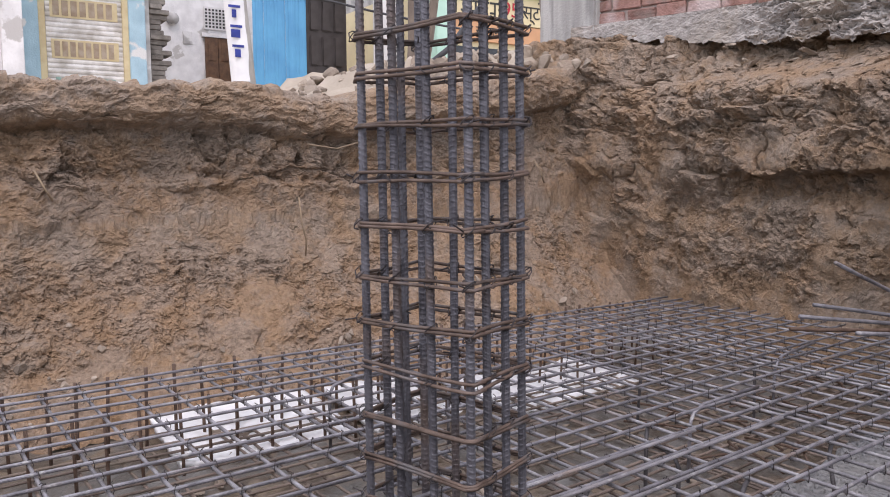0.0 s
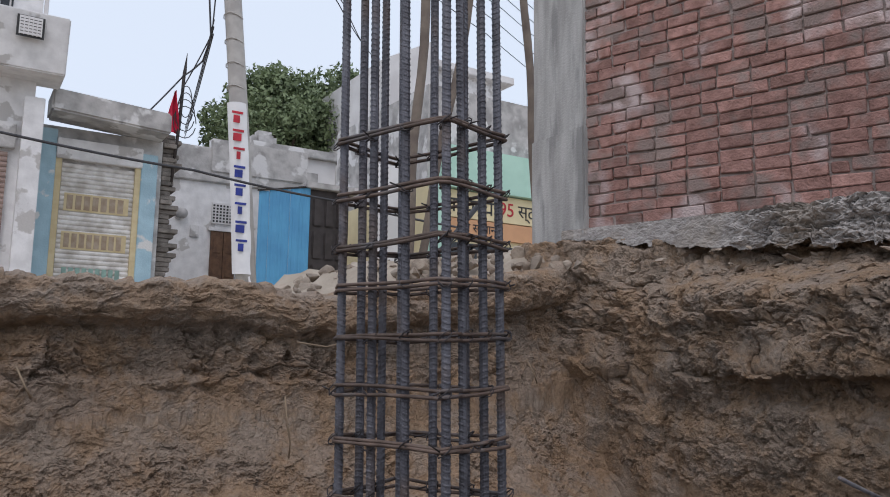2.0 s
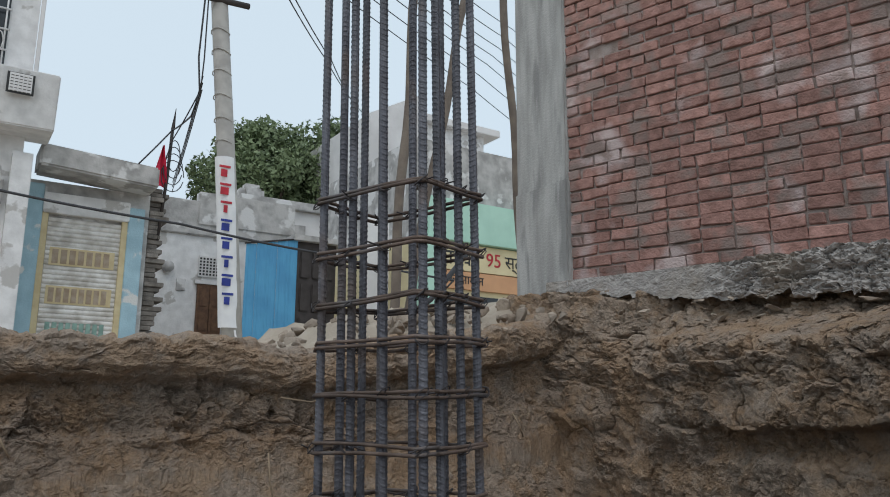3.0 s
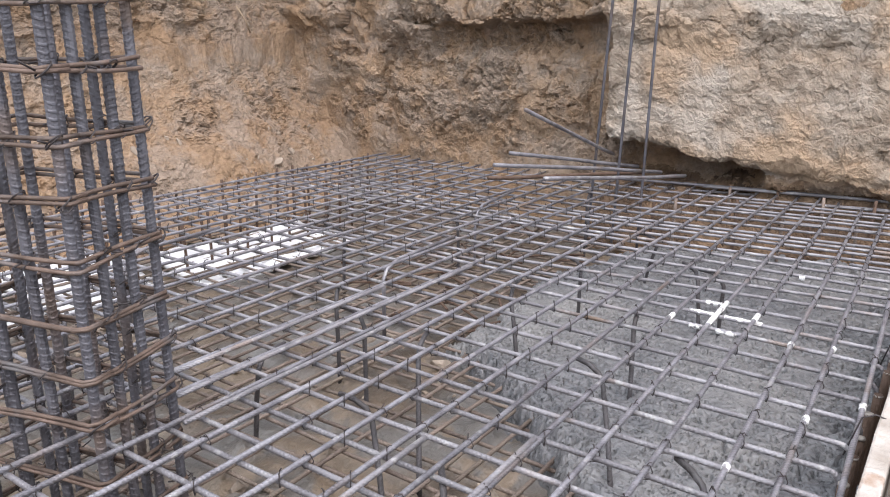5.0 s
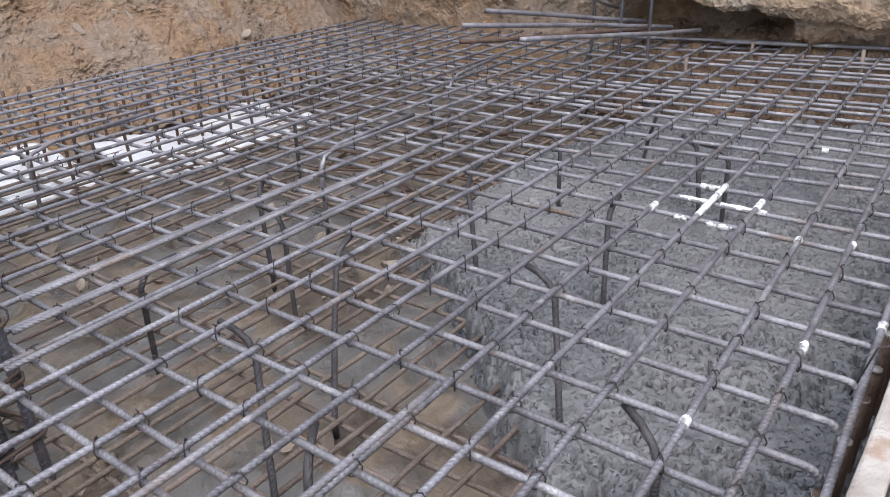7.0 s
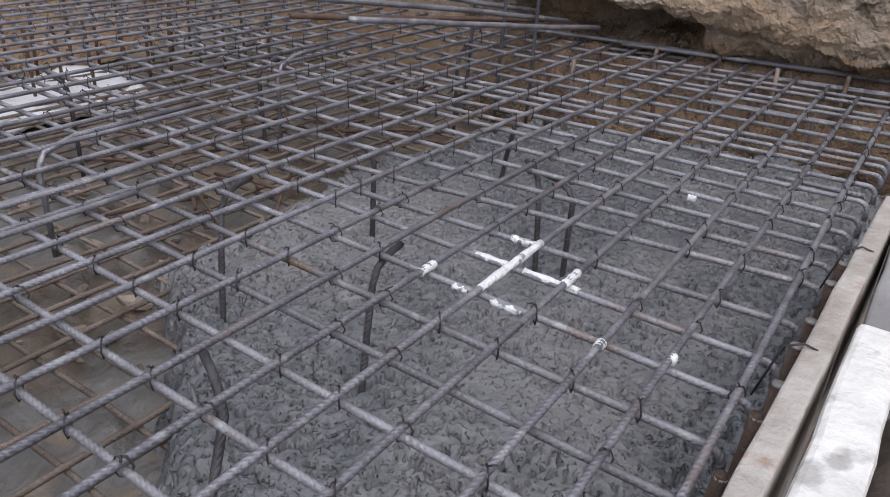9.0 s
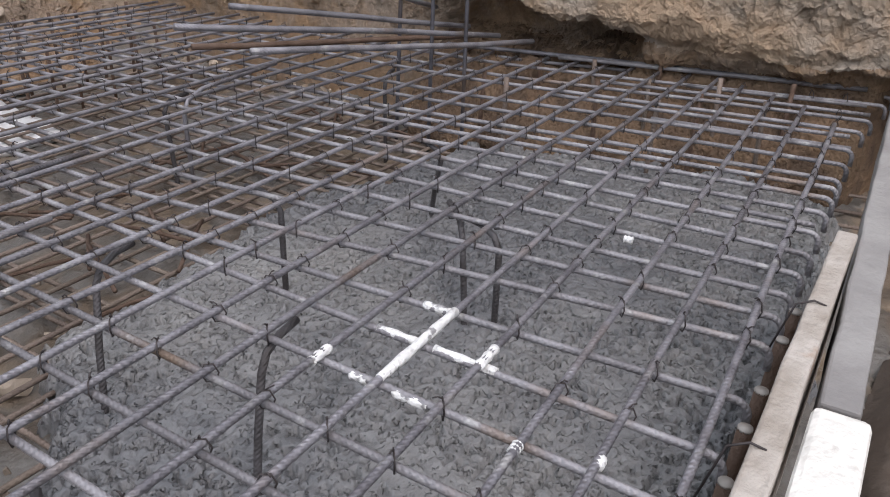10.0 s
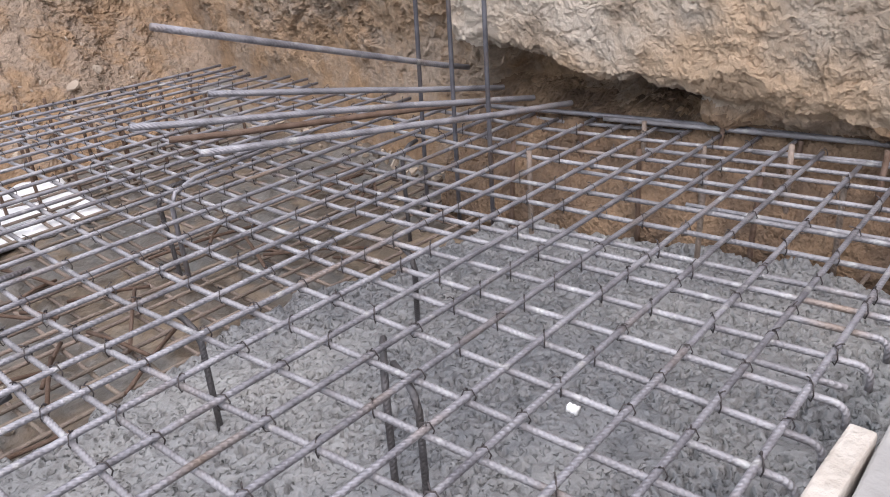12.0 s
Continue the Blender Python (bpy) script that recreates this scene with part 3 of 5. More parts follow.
mat_top = thing("rebar_mat", "upper mat of grey ribbed steel bars tied in a square grid", "rebar mat")
for i, base in enumerate(A_BASE):
    end = east_edge(a_y(base, 3.6)) - 0.03 + 0.03 * math.sin(i * 5)
    if base < 0.5:
        end = [3.62, 3.72, 3.78, 3.82][i]
    bar_along("bar", bend(-1.3, end, lambda x: (x, a_y(base, x)), i, 0.0), M_BAR, mat_top)
for i, base in enumerate(B_BASE):
    x0 = b_x(base, 0.25)
    start = front_edge(x0) + 0.028
    end = north_edge(base) + 0.015 * math.sin(i * 3)
    if base > 3.9:
        end = 1.42 + 0.05 * (i % 2)
    bar_along("cross_bar", hook_down_start(bend(start, end, lambda y: (b_x(base, y), y), 100 + i, -0.0125)), M_BAR_B, mat_top)
# lapped second bars
LAPS_A = [(1.15, 2.05, 1.16), (1.2, 2.2, 1.255), (1.25, 1.9, 1.34), (0.95, 1.5, 0.655), (1.05, 1.38, 0.80), (2.9, 3.62, 1.52)]
for i, (x0, x1, base) in enumerate(LAPS_A):
    bar_along("lap_bar", bend(x0, x1, lambda x: (x, a_y(base, x) + 0.015), 40 + i, 0.004), M_BAR_B, mat_top)
LAPS_B = [(3.747, 0.34, 1.0), (3.442, 0.32, 0.75), (2.96, 0.28, 0.438), (3.53, 0.34, 1.05), (3.83, 0.36, 0.80)]
for i, (base, y0, y1) in enumerate(LAPS_B):
    bar_along("lap_bar", bend(y0, y1, lambda y: (b_x(base, y) + 0.018, y), 60 + i, -0.014), M_BAR_B, mat_top)

bar_along("edge_bar", [(3.64 + 0.29 * t + 0.02 * math.sin(t * 3), 1.53 - 1.08 * t, 0.0125) for t in np.linspace(0, 1, 12)], M_BAR, mat_top, 0.0068)
bar_along("edge_bar", [(3.72 + 0.24 * t, 1.18 - 0.80 * t, 0.014) for t in np.linspace(0, 1, 9)], M_BAR_B, mat_top, 0.0068)

mat_low = thing("rebar_mat", "lower mat of mud-stained steel bars near the pit floor", "rebar mat")
for i, base in enumerate(A_BASE[1:]):
    bar_along("bar", bend(-1.3, east_edge(a_y(base, 3.5)) - 0.08, lambda x: (x, a_y(base, x) + 0.03 + 0.02 * math.sin(i * 2.3)), 200 + i, -0.232, side=0.02), M_BAR_LOW, mat_low)
for i, base in enumerate(B_BASE[:-2]):
    bar_along("cross_bar", bend(0.26, north_edge(base) - 0.05, lambda y: (b_x(base, y) - 0.035 + 0.02 * math.sin(i * 1.7), y), 300 + i, -0.244, side=0.02), M_BAR_LOW, mat_low)


# where white paint covers the bars: along the long bars, and along the cross bars
PAINT_A = [(0.576, 2.21, 2.385), (0.664, 2.185, 2.22), (0.490, 2.30, 2.345), (0.390, 2.20, 2.215), (0.308, 2.235, 2.25), (0.308, 1.86, 1.885), (0.390, 1.62, 1.635), (0.226, 1.98, 2.0)]
PAINT_B = [(2.308, 0.475, 0.563), (2.308, 0.588, 0.65), (2.208, 0.50, 0.548), (2.208, 0.585, 0.61), (2.40, 0.60, 0.64), (2.752, 0.50, 0.514)]


def painted(x, y):
    near_a = any(abs(y - a_y(base, x)) < 0.02 and x0 - 0.015 < x < x1 + 0.015 for base, x0, x1 in PAINT_A)
    return near_a or any(abs(x - b_x(base, y)) < 0.02 and y0 - 0.015 < y < y1 + 0.015 for base, y0, y1 in PAINT_B)


def knots():
    """Twists of binding wire at the crossings of the upper mat."""
    verts, faces = [], []
    rng = random.Random(3)
    for base in A_BASE:
        for bb in B_BASE:
            y = base
            for _ in range(3):
                x = b_x(bb, y)
                y = a_y(base, x)
            if x < 0.2 or x > east_edge(y) - 0.02 or y > north_edge(x) + 0.01 or y < front_edge(x) + 0.03 or rng.random() < 0.2 or painted(x, y):
                continue
            s = rng.choice((-1, 1))
            ring = []
            for k in range(7):
                t = 2 * math.pi * k / 6
                d = 0.0098 * math.cos(t)
                ring.append((x + d * 0.75, y + s * d * 0.75, -0.006 + 0.0145 * math.sin(t)))
            tube_data(ring, 0.0011, 4, verts, faces, cap=False)
            tip = (x + rng.uniform(-0.010, 0.010), y + rng.uniform(-0.010, 0.010), rng.uniform(0.007, 0.014))
            tube_data([(x, y, 0.0075), ((x + tip[0]) / 2, (y + tip[1]) / 2, 0.011), tip], 0.0012, 4, verts, faces)
    ob = mesh_object("binding_wire", verts, faces, M_WIRE, mat_top)
    ob["kind"] = "stuff"


knots()


# white paint on the bars at the marked crossing
def paint_on_a(base, x0, x1):
    tube("paint_mark", [(x, a_y(base, x), 0.0003) for x in np.linspace(x0, x1, 8)], [BAR_R + 0.0012 + 0.0008 * math.sin(k * 2.2 + base * 50) for k in range(8)], M_PAINT, mat_top, "white paint mark", 10)


def paint_on_b(base, y0, y1):
    tube("paint_mark", [(b_x(base, y), y, -0.0122) for y in np.linspace(y0, y1, 8)], [BAR_R + 0.0012 + 0.0008 * math.sin(k * 1.9 + base * 30) for k in range(8)], M_PAINT, mat_top, "white paint mark", 10)


for base, x0, x1 in PAINT_A:
    paint_on_a(base, x0, x1)
for base, y0, y1 in PAINT_B:
    paint_on_b(base, y0, y1)

# bent support bars between the two mats
CHAIRS = [((2.656, 0.766), (2.63, 0.735)), ((2.652, 0.687), (2.65, 0.687)), ((2.175, 0.735), (2.12, 0.705)), ((2.528, 1.085), (2.525, 1.085)), ((2.17, 1.10), (2.10, 1.02)),
          ((1.852, 0.645), (1.72, 0.54)), ((1.59, 0.321), (1.60, 0.33)), ((1.705, 1.03), (1.56, 0.90)), ((1.434, 0.907), (1.36, 0.80)), ((1.436, 1.254), (1.457, 1.31)), ((1.758, 1.255), (1.75, 1.245)),
          ((1.824, 1.428), (1.83, 1.43)), ((1.30, 0.62), (1.31, 0.62)), ((2.93, 1.02), (2.97, 1.08)), ((2.75, 1.75), (2.76, 1.75)), ((2.3, 1.9), (2.31, 1.92)), ((3.3, 1.5), (3.3, 1.5)), ((1.25, 1.75), (1.25, 1.76))]
for i, ((x, y), (fx, fy)) in enumerate(CHAIRS):
    a = 0.9 + 0.7 * math.sin(i * 2.6)
    dx, dy = 0.03 * math.cos(a), 0.03 * math.sin(a)
    mx, my = (x + fx) / 2, (y + fy) / 2
    pts = [(x + 3 * dx, y + 3 * dy, -0.022), (x + 1.6 * dx, y + 1.6 * dy, -0.02), (x + 0.5 * dx, y + 0.5 * dy, -0.028), (x, y, -0.05), (mx, my, -0.13), (fx, fy, -0.25), (fx, fy, -0.285)]
    ob = bar_along("support_bar", pts[::-1], M_BAR_DARK, None, 0.0058)
    tagged(ob, "dark bent steel bar holding up the mat", "support bar", "support bars")

# ---- column cage ----
COL_F = Vector((1.000, 1.094, 0))
COL_R = Vector((0.95, 0.31, 0))
COL_L = Vector((-0.31, 0.95, 0))
COL_W, COL_D = 0.195, 0.288


def ribbed_bar_mesh(length, radius=0.0082, pitch=0.0115):
    """A deformed bar standing up from the origin, with slanting ribs and two long seams."""
    verts, faces, sides = [], [], 10
    n = int(length / pitch)
    rows = []
    for i in range(n):
        z = i * pitch
        rows += [(z, 0.0), (z + pitch * 0.52, 0.0), (z + pitch * 0.66, 0.0008), (z + pitch * 0.86, 0.0008)]
    for z, h in rows:
        for k in range(sides):
            a = 2 * math.pi * k / sides
            seam = 0.0007 if k in (0, sides // 2) else 0
            slant = 0.0045 * math.sin(a)
            r = radius + max(h, seam)
            verts.append((r * math.cos(a), r * math.sin(a), z + slant))
    for i in range(len(rows) - 1):
        for k in range(sides):
            a, b = i * sides + k, i * sides + (k + 1) % sides
            faces.append((a, b, b + sides, a + sides))
    faces.append(tuple((len(rows) - 1) * sides + k for k in range(sides)))
    me = bpy.data.meshes.new("column_bar")
    me.from_pydata(verts, [], faces)
    me.materials.append(M_CBAR)
    me.update()
    return me


cage = thing("column_cage", "standing column cage of dark ribbed bars with rusty square ties", "rebar column")
bar_mesh = ribbed_bar_mesh(2.62)
spots = []
for k in range(4):
    spots.append((k / 3, 0.0))
    spots.append((k / 3, 1.0))
for k in (1, 2):
    spots.append((0.0, k / 3))
    spots.append((1.0, k / 3))
for i, (a, b) in enumerate(spots):
    inset = 0.011
    p = COL_F + COL_R * (inset + (COL_W - 2 * inset) * a) + COL_L * (inset + (COL_D - 2 * inset) * b)
    shared("bar", bar_mesh, cage, pose(p.x, p.y, -0.26, 0.2 * math.sin(i * 2.1), 0.2 * math.cos(i * 3.7), i * 47))


def tie_line(z, seed, grow=0.0):
    """A closed square tie round the bars, its ends bent into the cage at one corner."""
    pts = []
    rng = random.Random(seed)
    g = grow
    corners = [(0, 0), (1, 0), (1, 1), (0, 1)]
    tilt = [rng.uniform(-0.006, 0.006) for _ in corners]
    for c in range(4):
        (a0, b0), (a1, b1) = corners[c], corners[(c + 1) % 4]
        for s in np.linspace(0.05, 0.95, 5):
            a, b = a0 + (a1 - a0) * s, b0 + (b1 - b0) * s
            zz = z + tilt[c] * (1 - s) + tilt[(c + 1) % 4] * s + 0.002 * math.sin(seed + s * 5 + c)
            p = COL_F + COL_R * (-g + (COL_W + 2 * g) * a) + COL_L * (-g + (COL_D + 2 * g) * b)
            pts.append((p.x, p.y, zz))
    first = Vector(pts[0])
    hook = Vector(first) + COL_R * 0.05 + COL_L * 0.06 + Vector((0, 0, 0.006))
    return [tuple(hook)] + pts + [pts[0], tuple(Vector(pts[0]) + COL_R * 0.035)]


TIE_Z = [-0.15, -0.05, 0.05, 0.135, 0.224, 0.325, 0.420, 0.513, 0.613, 0.710, 0.808, 0.905, 0.985, 1.085, 1.199]
for i, z in enumerate(TIE_Z):
    tube("tie", tie_line(z, i), 0.0037, M_TIE, cage, sides=6)
    tube("tie", tie_line(z - 0.009, i + 50, 0.002), 0.0037, M_TIE, cage, sides=6)

def cage_knots():
    """Binding wire twisted round each tie where it meets a bar."""
    verts, faces = [], []
    krng = random.Random(12)
    for z in TIE_Z:
        for a, b in spots:
            if krng.random() < 0.25:
                continue
            p = COL_F + COL_R * (0.006 + (COL_W - 0.012) * a) + COL_L * (0.006 + (COL_D - 0.012) * b)
            z0 = z - 0.004 + krng.uniform(-0.003, 0.003)
            for turn in range(2):
                t0 = krng.uniform(0, 3)
                ring = [(p.x + 0.0125 * math.cos(t), p.y + 0.0125 * math.sin(t), z0 + 0.011 * math.sin(t * 1.0 + t0)) for t in np.linspace(0, 2 * math.pi, 9)]
                tube_data(ring, 0.0013, 4, verts, faces, cap=False)
            out = krng.uniform(0, 6.28)
            tip = Vector((math.cos(out), math.sin(out), krng.uniform(-0.4, 0.6))) * krng.uniform(0.012, 0.026)
            q = Vector((p.x + 0.012 * math.cos(out), p.y + 0.012 * math.sin(out), z0))
            tube_data([q, q + tip * 0.5, q + tip], 0.0016, 4, verts, faces)
    ob = mesh_object("binding_wire", verts, faces, M_WIRE, cage)
    ob["kind"] = "stuff"


cage_knots()
# the whole cage leans a little away from upright
lean_about = Matrix.Translation((1.0, 1.09, 0.35))
cage.matrix_world = lean_about @ Matrix.Rotation(radians(0.85), 4, Vector((-0.527, -0.85, 0))) @ lean_about.inverted()

# ---- upright bars along the edges of the mat ----
edge_bars = thing("edge_bars", "row of rusty upright bars along the back edge of the mat", "rebar")
for i in range(47):
    x = -1.15 + 0.105 * i + 0.012 * math.sin(i * 4.3)
    if x > 3.4:
        break
    ye = north_edge(x)
    straight_bar("upright_bar", (x + 0.01 * math.sin(i), ye + 0.012, -0.29), (x, ye + 0.008, 0.018 + 0.008 * math.sin(i * 7)), M_RUST, edge_bars, 400 + i, side=0.003, radius=0.006)
    straight_bar("upright_bar", (x + 0.05, ye - 0.26 + 0.02 * math.sin(i), -0.29), (x + 0.045, ye - 0.265, -0.02), M_RUST, edge_bars, 460 + i, side=0.003, radius=0.0055)
east_bars = thing("edge_bars", "rusty upright stubs hanging at the soil end of the mat", "rebar")
for i, (x, y) in enumerate([(3.68, 1.22), (3.735, 1.06), (3.60, 0.98), (3.70, 0.88), (3.80, 0.90), (3.55, 0.80), (3.655, 0.72), (3.76, 0.70), (3.86, 0.72), (3.70, 0.56), (3.83, 0.54), (3.42, 1.18), (3.50, 1.30)]):
    straight_bar("upright_bar", (x + 0.015 * math.sin(i * 3), y, -0.29), (x, y + 0.01 * math.sin(i), 0.01 + 0.015 * math.sin(i * 2)), M_BAR_LOW if i % 2 else M_RUST, east_bars, 900 + i, side=0.004, radius=0.0065)
front_bars = thing("edge_bars", "rusty upright bar ends along the shuttering plank", "rebar")
for i in range(42):
    x = -0.55 + 0.099 * i
    if x > 2.72:
        break
    y = front_edge(x) + 0.004
    ob = straight_bar("upright_bar", (x - 0.01, y + 0.012, -0.30), (x + 0.012 * math.sin(i * 5), y, -0.022 + 0.006 * math.sin(i * 3)), M_RUST, front_bars, 520 + i, side=0.003, radius=0.0085)
    top = (x + 0.012 * math.sin(i * 5), y, -0.0215 + 0.006 * math.sin(i * 3))
    tube("cut_end", [(top[0], top[1], top[2] - 0.002), (top[0], top[1], top[2] + 0.0015)], 0.0086, M_CUT, front_bars, sides=10)

# ---- loose rods and thin uprights by the jutting block ----
RODS = [((2.70, 1.423, 0.392), (3.60, 1.55, 0.13)), ((2.86, 1.60, 0.21), (3.62, 1.44, 0.085)), ((2.646, 1.504, 0.215), (3.62, 1.33, 0.075)),
        ((2.76, 1.62, 0.14), (3.60, 1.40, 0.06)), ((2.704, 1.343, 0.170), (3.66, 1.24, 0.055))]
for i, (a, b) in enumerate(RODS):
    ob = straight_bar("loose_rod", a, b, M_RUST if i == 3 else M_BAR, None, 600 + i, radius=0.0075, lift=0.006)
    tagged(ob, "rusty brown steel rod lying over the mat" if i == 3 else "grey steel rod sticking out from under the soil block", "steel rod", "loose rods")
for i, (a, b) in enumerate([((3.46, 1.34, -0.28), (3.44, 1.31, 1.75)), ((3.44, 1.45, -0.28), (3.40, 1.37, 1.75)), ((3.42, 1.56, -0.28), (3.37, 1.43, 1.75))]):
    ob = straight_bar("upright_rod", a, b, M_CBAR, None, 620 + i, radius=0.006, side=0.004)
    tagged(ob, "thin dark steel rod standing before the soil block", "steel rod", "upright rods")

# ---- white sheet under the mat ----
def sheet_point(x0, x1, y0, y1, z0, seed):
    def fn(u, v):
        x, y = x0 + (x1 - x0) * u, y0 + (y1 - y0) * v + 0.03 * fbm(u * 3, seed, 0, 1)
        return x, y + 0.03 * u, z0 + 0.02 * fbm(x, y, seed, 3.5) + 0.006 * fbm(x, y, seed, 16, 3) + 0.03 * v
    return fn


for i, (x0, x1, y0, y1, z0) in enumerate([(0.80, 1.44, 2.46, 2.98, -0.255), (1.50, 1.93, 2.43, 2.95, -0.25), (2.02, 2.80, 2.33, 2.72, -0.25)]):
    ob = grid_object("white_sheet", 40, 30, sheet_point(x0, x1, y0, y1, z0, i * 9), M_SHEET)
    sol = ob.modifiers.new("thickness", "SOLIDIFY")
    sol.thickness = 0.02
    tagged(ob, "crumpled white sheet lying under the bar mat", "plastic sheet", "white sheets")

# strip of darker brown soil over the pit floor beside the boards
def dark_strip_point(u, v):
    x, y = 0.2 + 4.2 * u, -1.3 + 1.42 * v
    return x, y, FLOOR_Z + 0.045 + 0.02 * fbm(x, y, 3, 4) + 0.01 * chunk(x, y, 0, 16) - 0.05 * smooth01(0.06, 0.12, y)


tagged(grid_object("dark_soil_strip", 200, 70, dark_strip_point, M_DARKSOIL), "dark brown soil beside the shuttering", "ground", kind="structure")

# ---- shuttering along the front edge ----
def plank(name, a, b, width, depth, material, label, roll=0.0, bevel=0.004, category="plank"):
    a, b = Vector(a), Vector(b)
    n = 24
    bm = bmesh.new()
    d = (b - a)
    length = d.length
    turn = d.to_track_quat("X", "Z").to_matrix().to_4x4() @ pose(0, 0, 0, roll)
    rings = []
    for i in range(n + 1):
        x = length * i / n
        w = 0.0025 * fbm(x, len(name), 2, 8, 3)
        ring = []
        for sy, sz in ((-1, -1), (1, -1), (1, 1), (-1, 1)):
            ring.append(bm.verts.new((x, sy * (width / 2) + w + 0.0015 * fbm(x, sy, sz, 30, 2), sz * depth / 2 + 0.002 * fbm(x, sy, sz + 4, 20, 2))))
        rings.append(ring)
    for r0, r1 in zip(rings, rings[1:]):
        for k in range(4):
            bm.faces.new((r0[k], r0[(k + 1) % 4], r1[(k + 1) % 4], r1[k]))
    bm.faces.new(rings[0][::-1])
    bm.faces.new(rings[-1])
    bmesh.ops.recalc_face_normals(bm, faces=bm.faces)
    ob = part(name, bm, material, None)
    ob.matrix_local = Matrix.Translation(a) @ turn
    bev = ob.modifiers.new("bevel", "BEVEL")
    bev.width, bev.segments, bev.limit_method = bevel, 2, "ANGLE"
    return tagged(ob, label, category)


plank("shuttering_plank", (0.9, 0.05, -0.07), (2.88, 0.212, -0.07), 0.03, 0.24, M_PLANK, "long limed timber shuttering plank set on edge")
plank("grey_board", (2.44, 0.124, -0.03), (3.85, 0.282, 0.0), 0.042, 0.13, M_POST, "grey cement-stained board beside the plank")
plank("white_beam", (1.2, 0.012, 0.0), (2.405, 0.118, 0.01), 0.056, 0.09, M_LIME, "white lime-washed beam lying along the plank", bevel=0.008, category="beam")

for i, (x, y) in enumerate([(1.86, 0.155), (2.30, 0.185), (2.62, 0.205)]):
    loop = [(x - 0.012, y + 0.03, -0.03), (x - 0.008, y + 0.012, 0.046), (x, y - 0.006, 0.054), (x + 0.004, y - 0.02, 0.05), (x + 0.008, y - 0.026, 0.02)]
    ob = tube("tie_wire", loop, 0.0015, M_WIRE, sides=5)
    tagged(ob, "dark binding wire tied over the shuttering plank", "wire", "plank ties")

# ---- brick building on the bank ----
bx = 3.85
bm = box_bm(0.20, 5.4, 2.9, 0, (bx + 0.111, 3.84 - 2.7, 1.55 + 1.45))
brick_wall = part("brick_wall", bm, M_MORTAR, None)
tagged(brick_wall, "unplastered red brick wall with wide rough joints", "brick wall", kind="structure")
def plinth_fn(u, v):
    y = 4.0 - 6.0 * u
    f = min(v / 0.85, 1)
    rough = smooth01(3.05, 2.45, y + 0.15 * fbm(y, 1, 3, 3))
    z = 1.395 + 0.10 * smooth01(2.6, 3.7, y) * (1 - f) + 0.235 * f + (1 - f) * (0.035 * fbm(y, 3, 0, 6) + 0.03 * chunk(1, y, 0, 9)) - 0.04 * smooth01(2.6, 1.6, y) * (1 - f) + rough * f * 0.05 * fbm(y, 6, 1, 4)
    x = bx - 0.035 + 0.012 * fbm(2, y, z, 5) - rough * 0.035 * chunk(3, y, z, 6, 3, 0.4, 2.6) - rough * 0.018 * chunk(3, y, z, 17, 4, 0.5, 1.8) - (0.002 + 0.005 * rough) * chunk(3, y, z, 30, 5) - (0.005 + 0.016 * rough) * grit(3, y, z, 8) - rough * 0.03
    return x + (0.25 if v > 0.9 else 0), y, z


foundation = box("foundation", (bx + 0.20, -1.2, 1.15), (bx + 0.40, 3.80, 1.549), M_CEMENT)
tagged(foundation, "rough cement foundation under the brick wall", "foundation", kind="structure")
plinth = grid_object("plinth_beam", 620, 40, plinth_fn, M_CEMENT, None, False)
tagged(plinth, "rough grey cement plinth under the brick wall", "plinth", kind="structure")
turned = Matrix.Translation((bx, 3.85, 0)) @ Matrix.Rotation(radians(WALL_TURN), 4, "Z") @ Matrix.Translation((-bx, -3.85, 0))
for ob in (brick_wall, plinth, foundation):
    ob.matrix_world = turned
bm = box_bm(0.34, 0.56, 3.2, 0.012, (bx + 0.155, 4.09, 1.40 + 1.6))
box_bm(0.37, 0.575, 0.98, 0.015, (bx + 0.155, 4.09, 1.38 + 0.49), bm)
corner_post = part("concrete_column", bm, M_COLUMN, None)
tagged(corner_post, "stained grey concrete column at the corner of the brick wall", "column", kind="structure")


def brick_mesh(length, seed, depth=0.034, height=0.067):
    rng = random.Random(seed)
    bm = box_bm(depth, length, height)
    for v in bm.verts:
        v.co += Vector((rng.uniform(-0.004, 0.004), rng.uniform(-0.009, 0.009), rng.uniform(-0.007, 0.007)))
    bmesh.ops.bevel(bm, geom=list(bm.edges), offset=0.006, segments=1, affect="EDGES")
    me = bpy.data.meshes.new("brick")
    bm.to_mesh(me)
    bm.free()
    me.materials.append(M_BRICK)
    return me


BRICKS = [brick_mesh(0.196, 40 + k) for k in range(10)]
HALVES = [brick_mesh(0.09, 70 + k) for k in range(4)]
rng = random.Random(5)


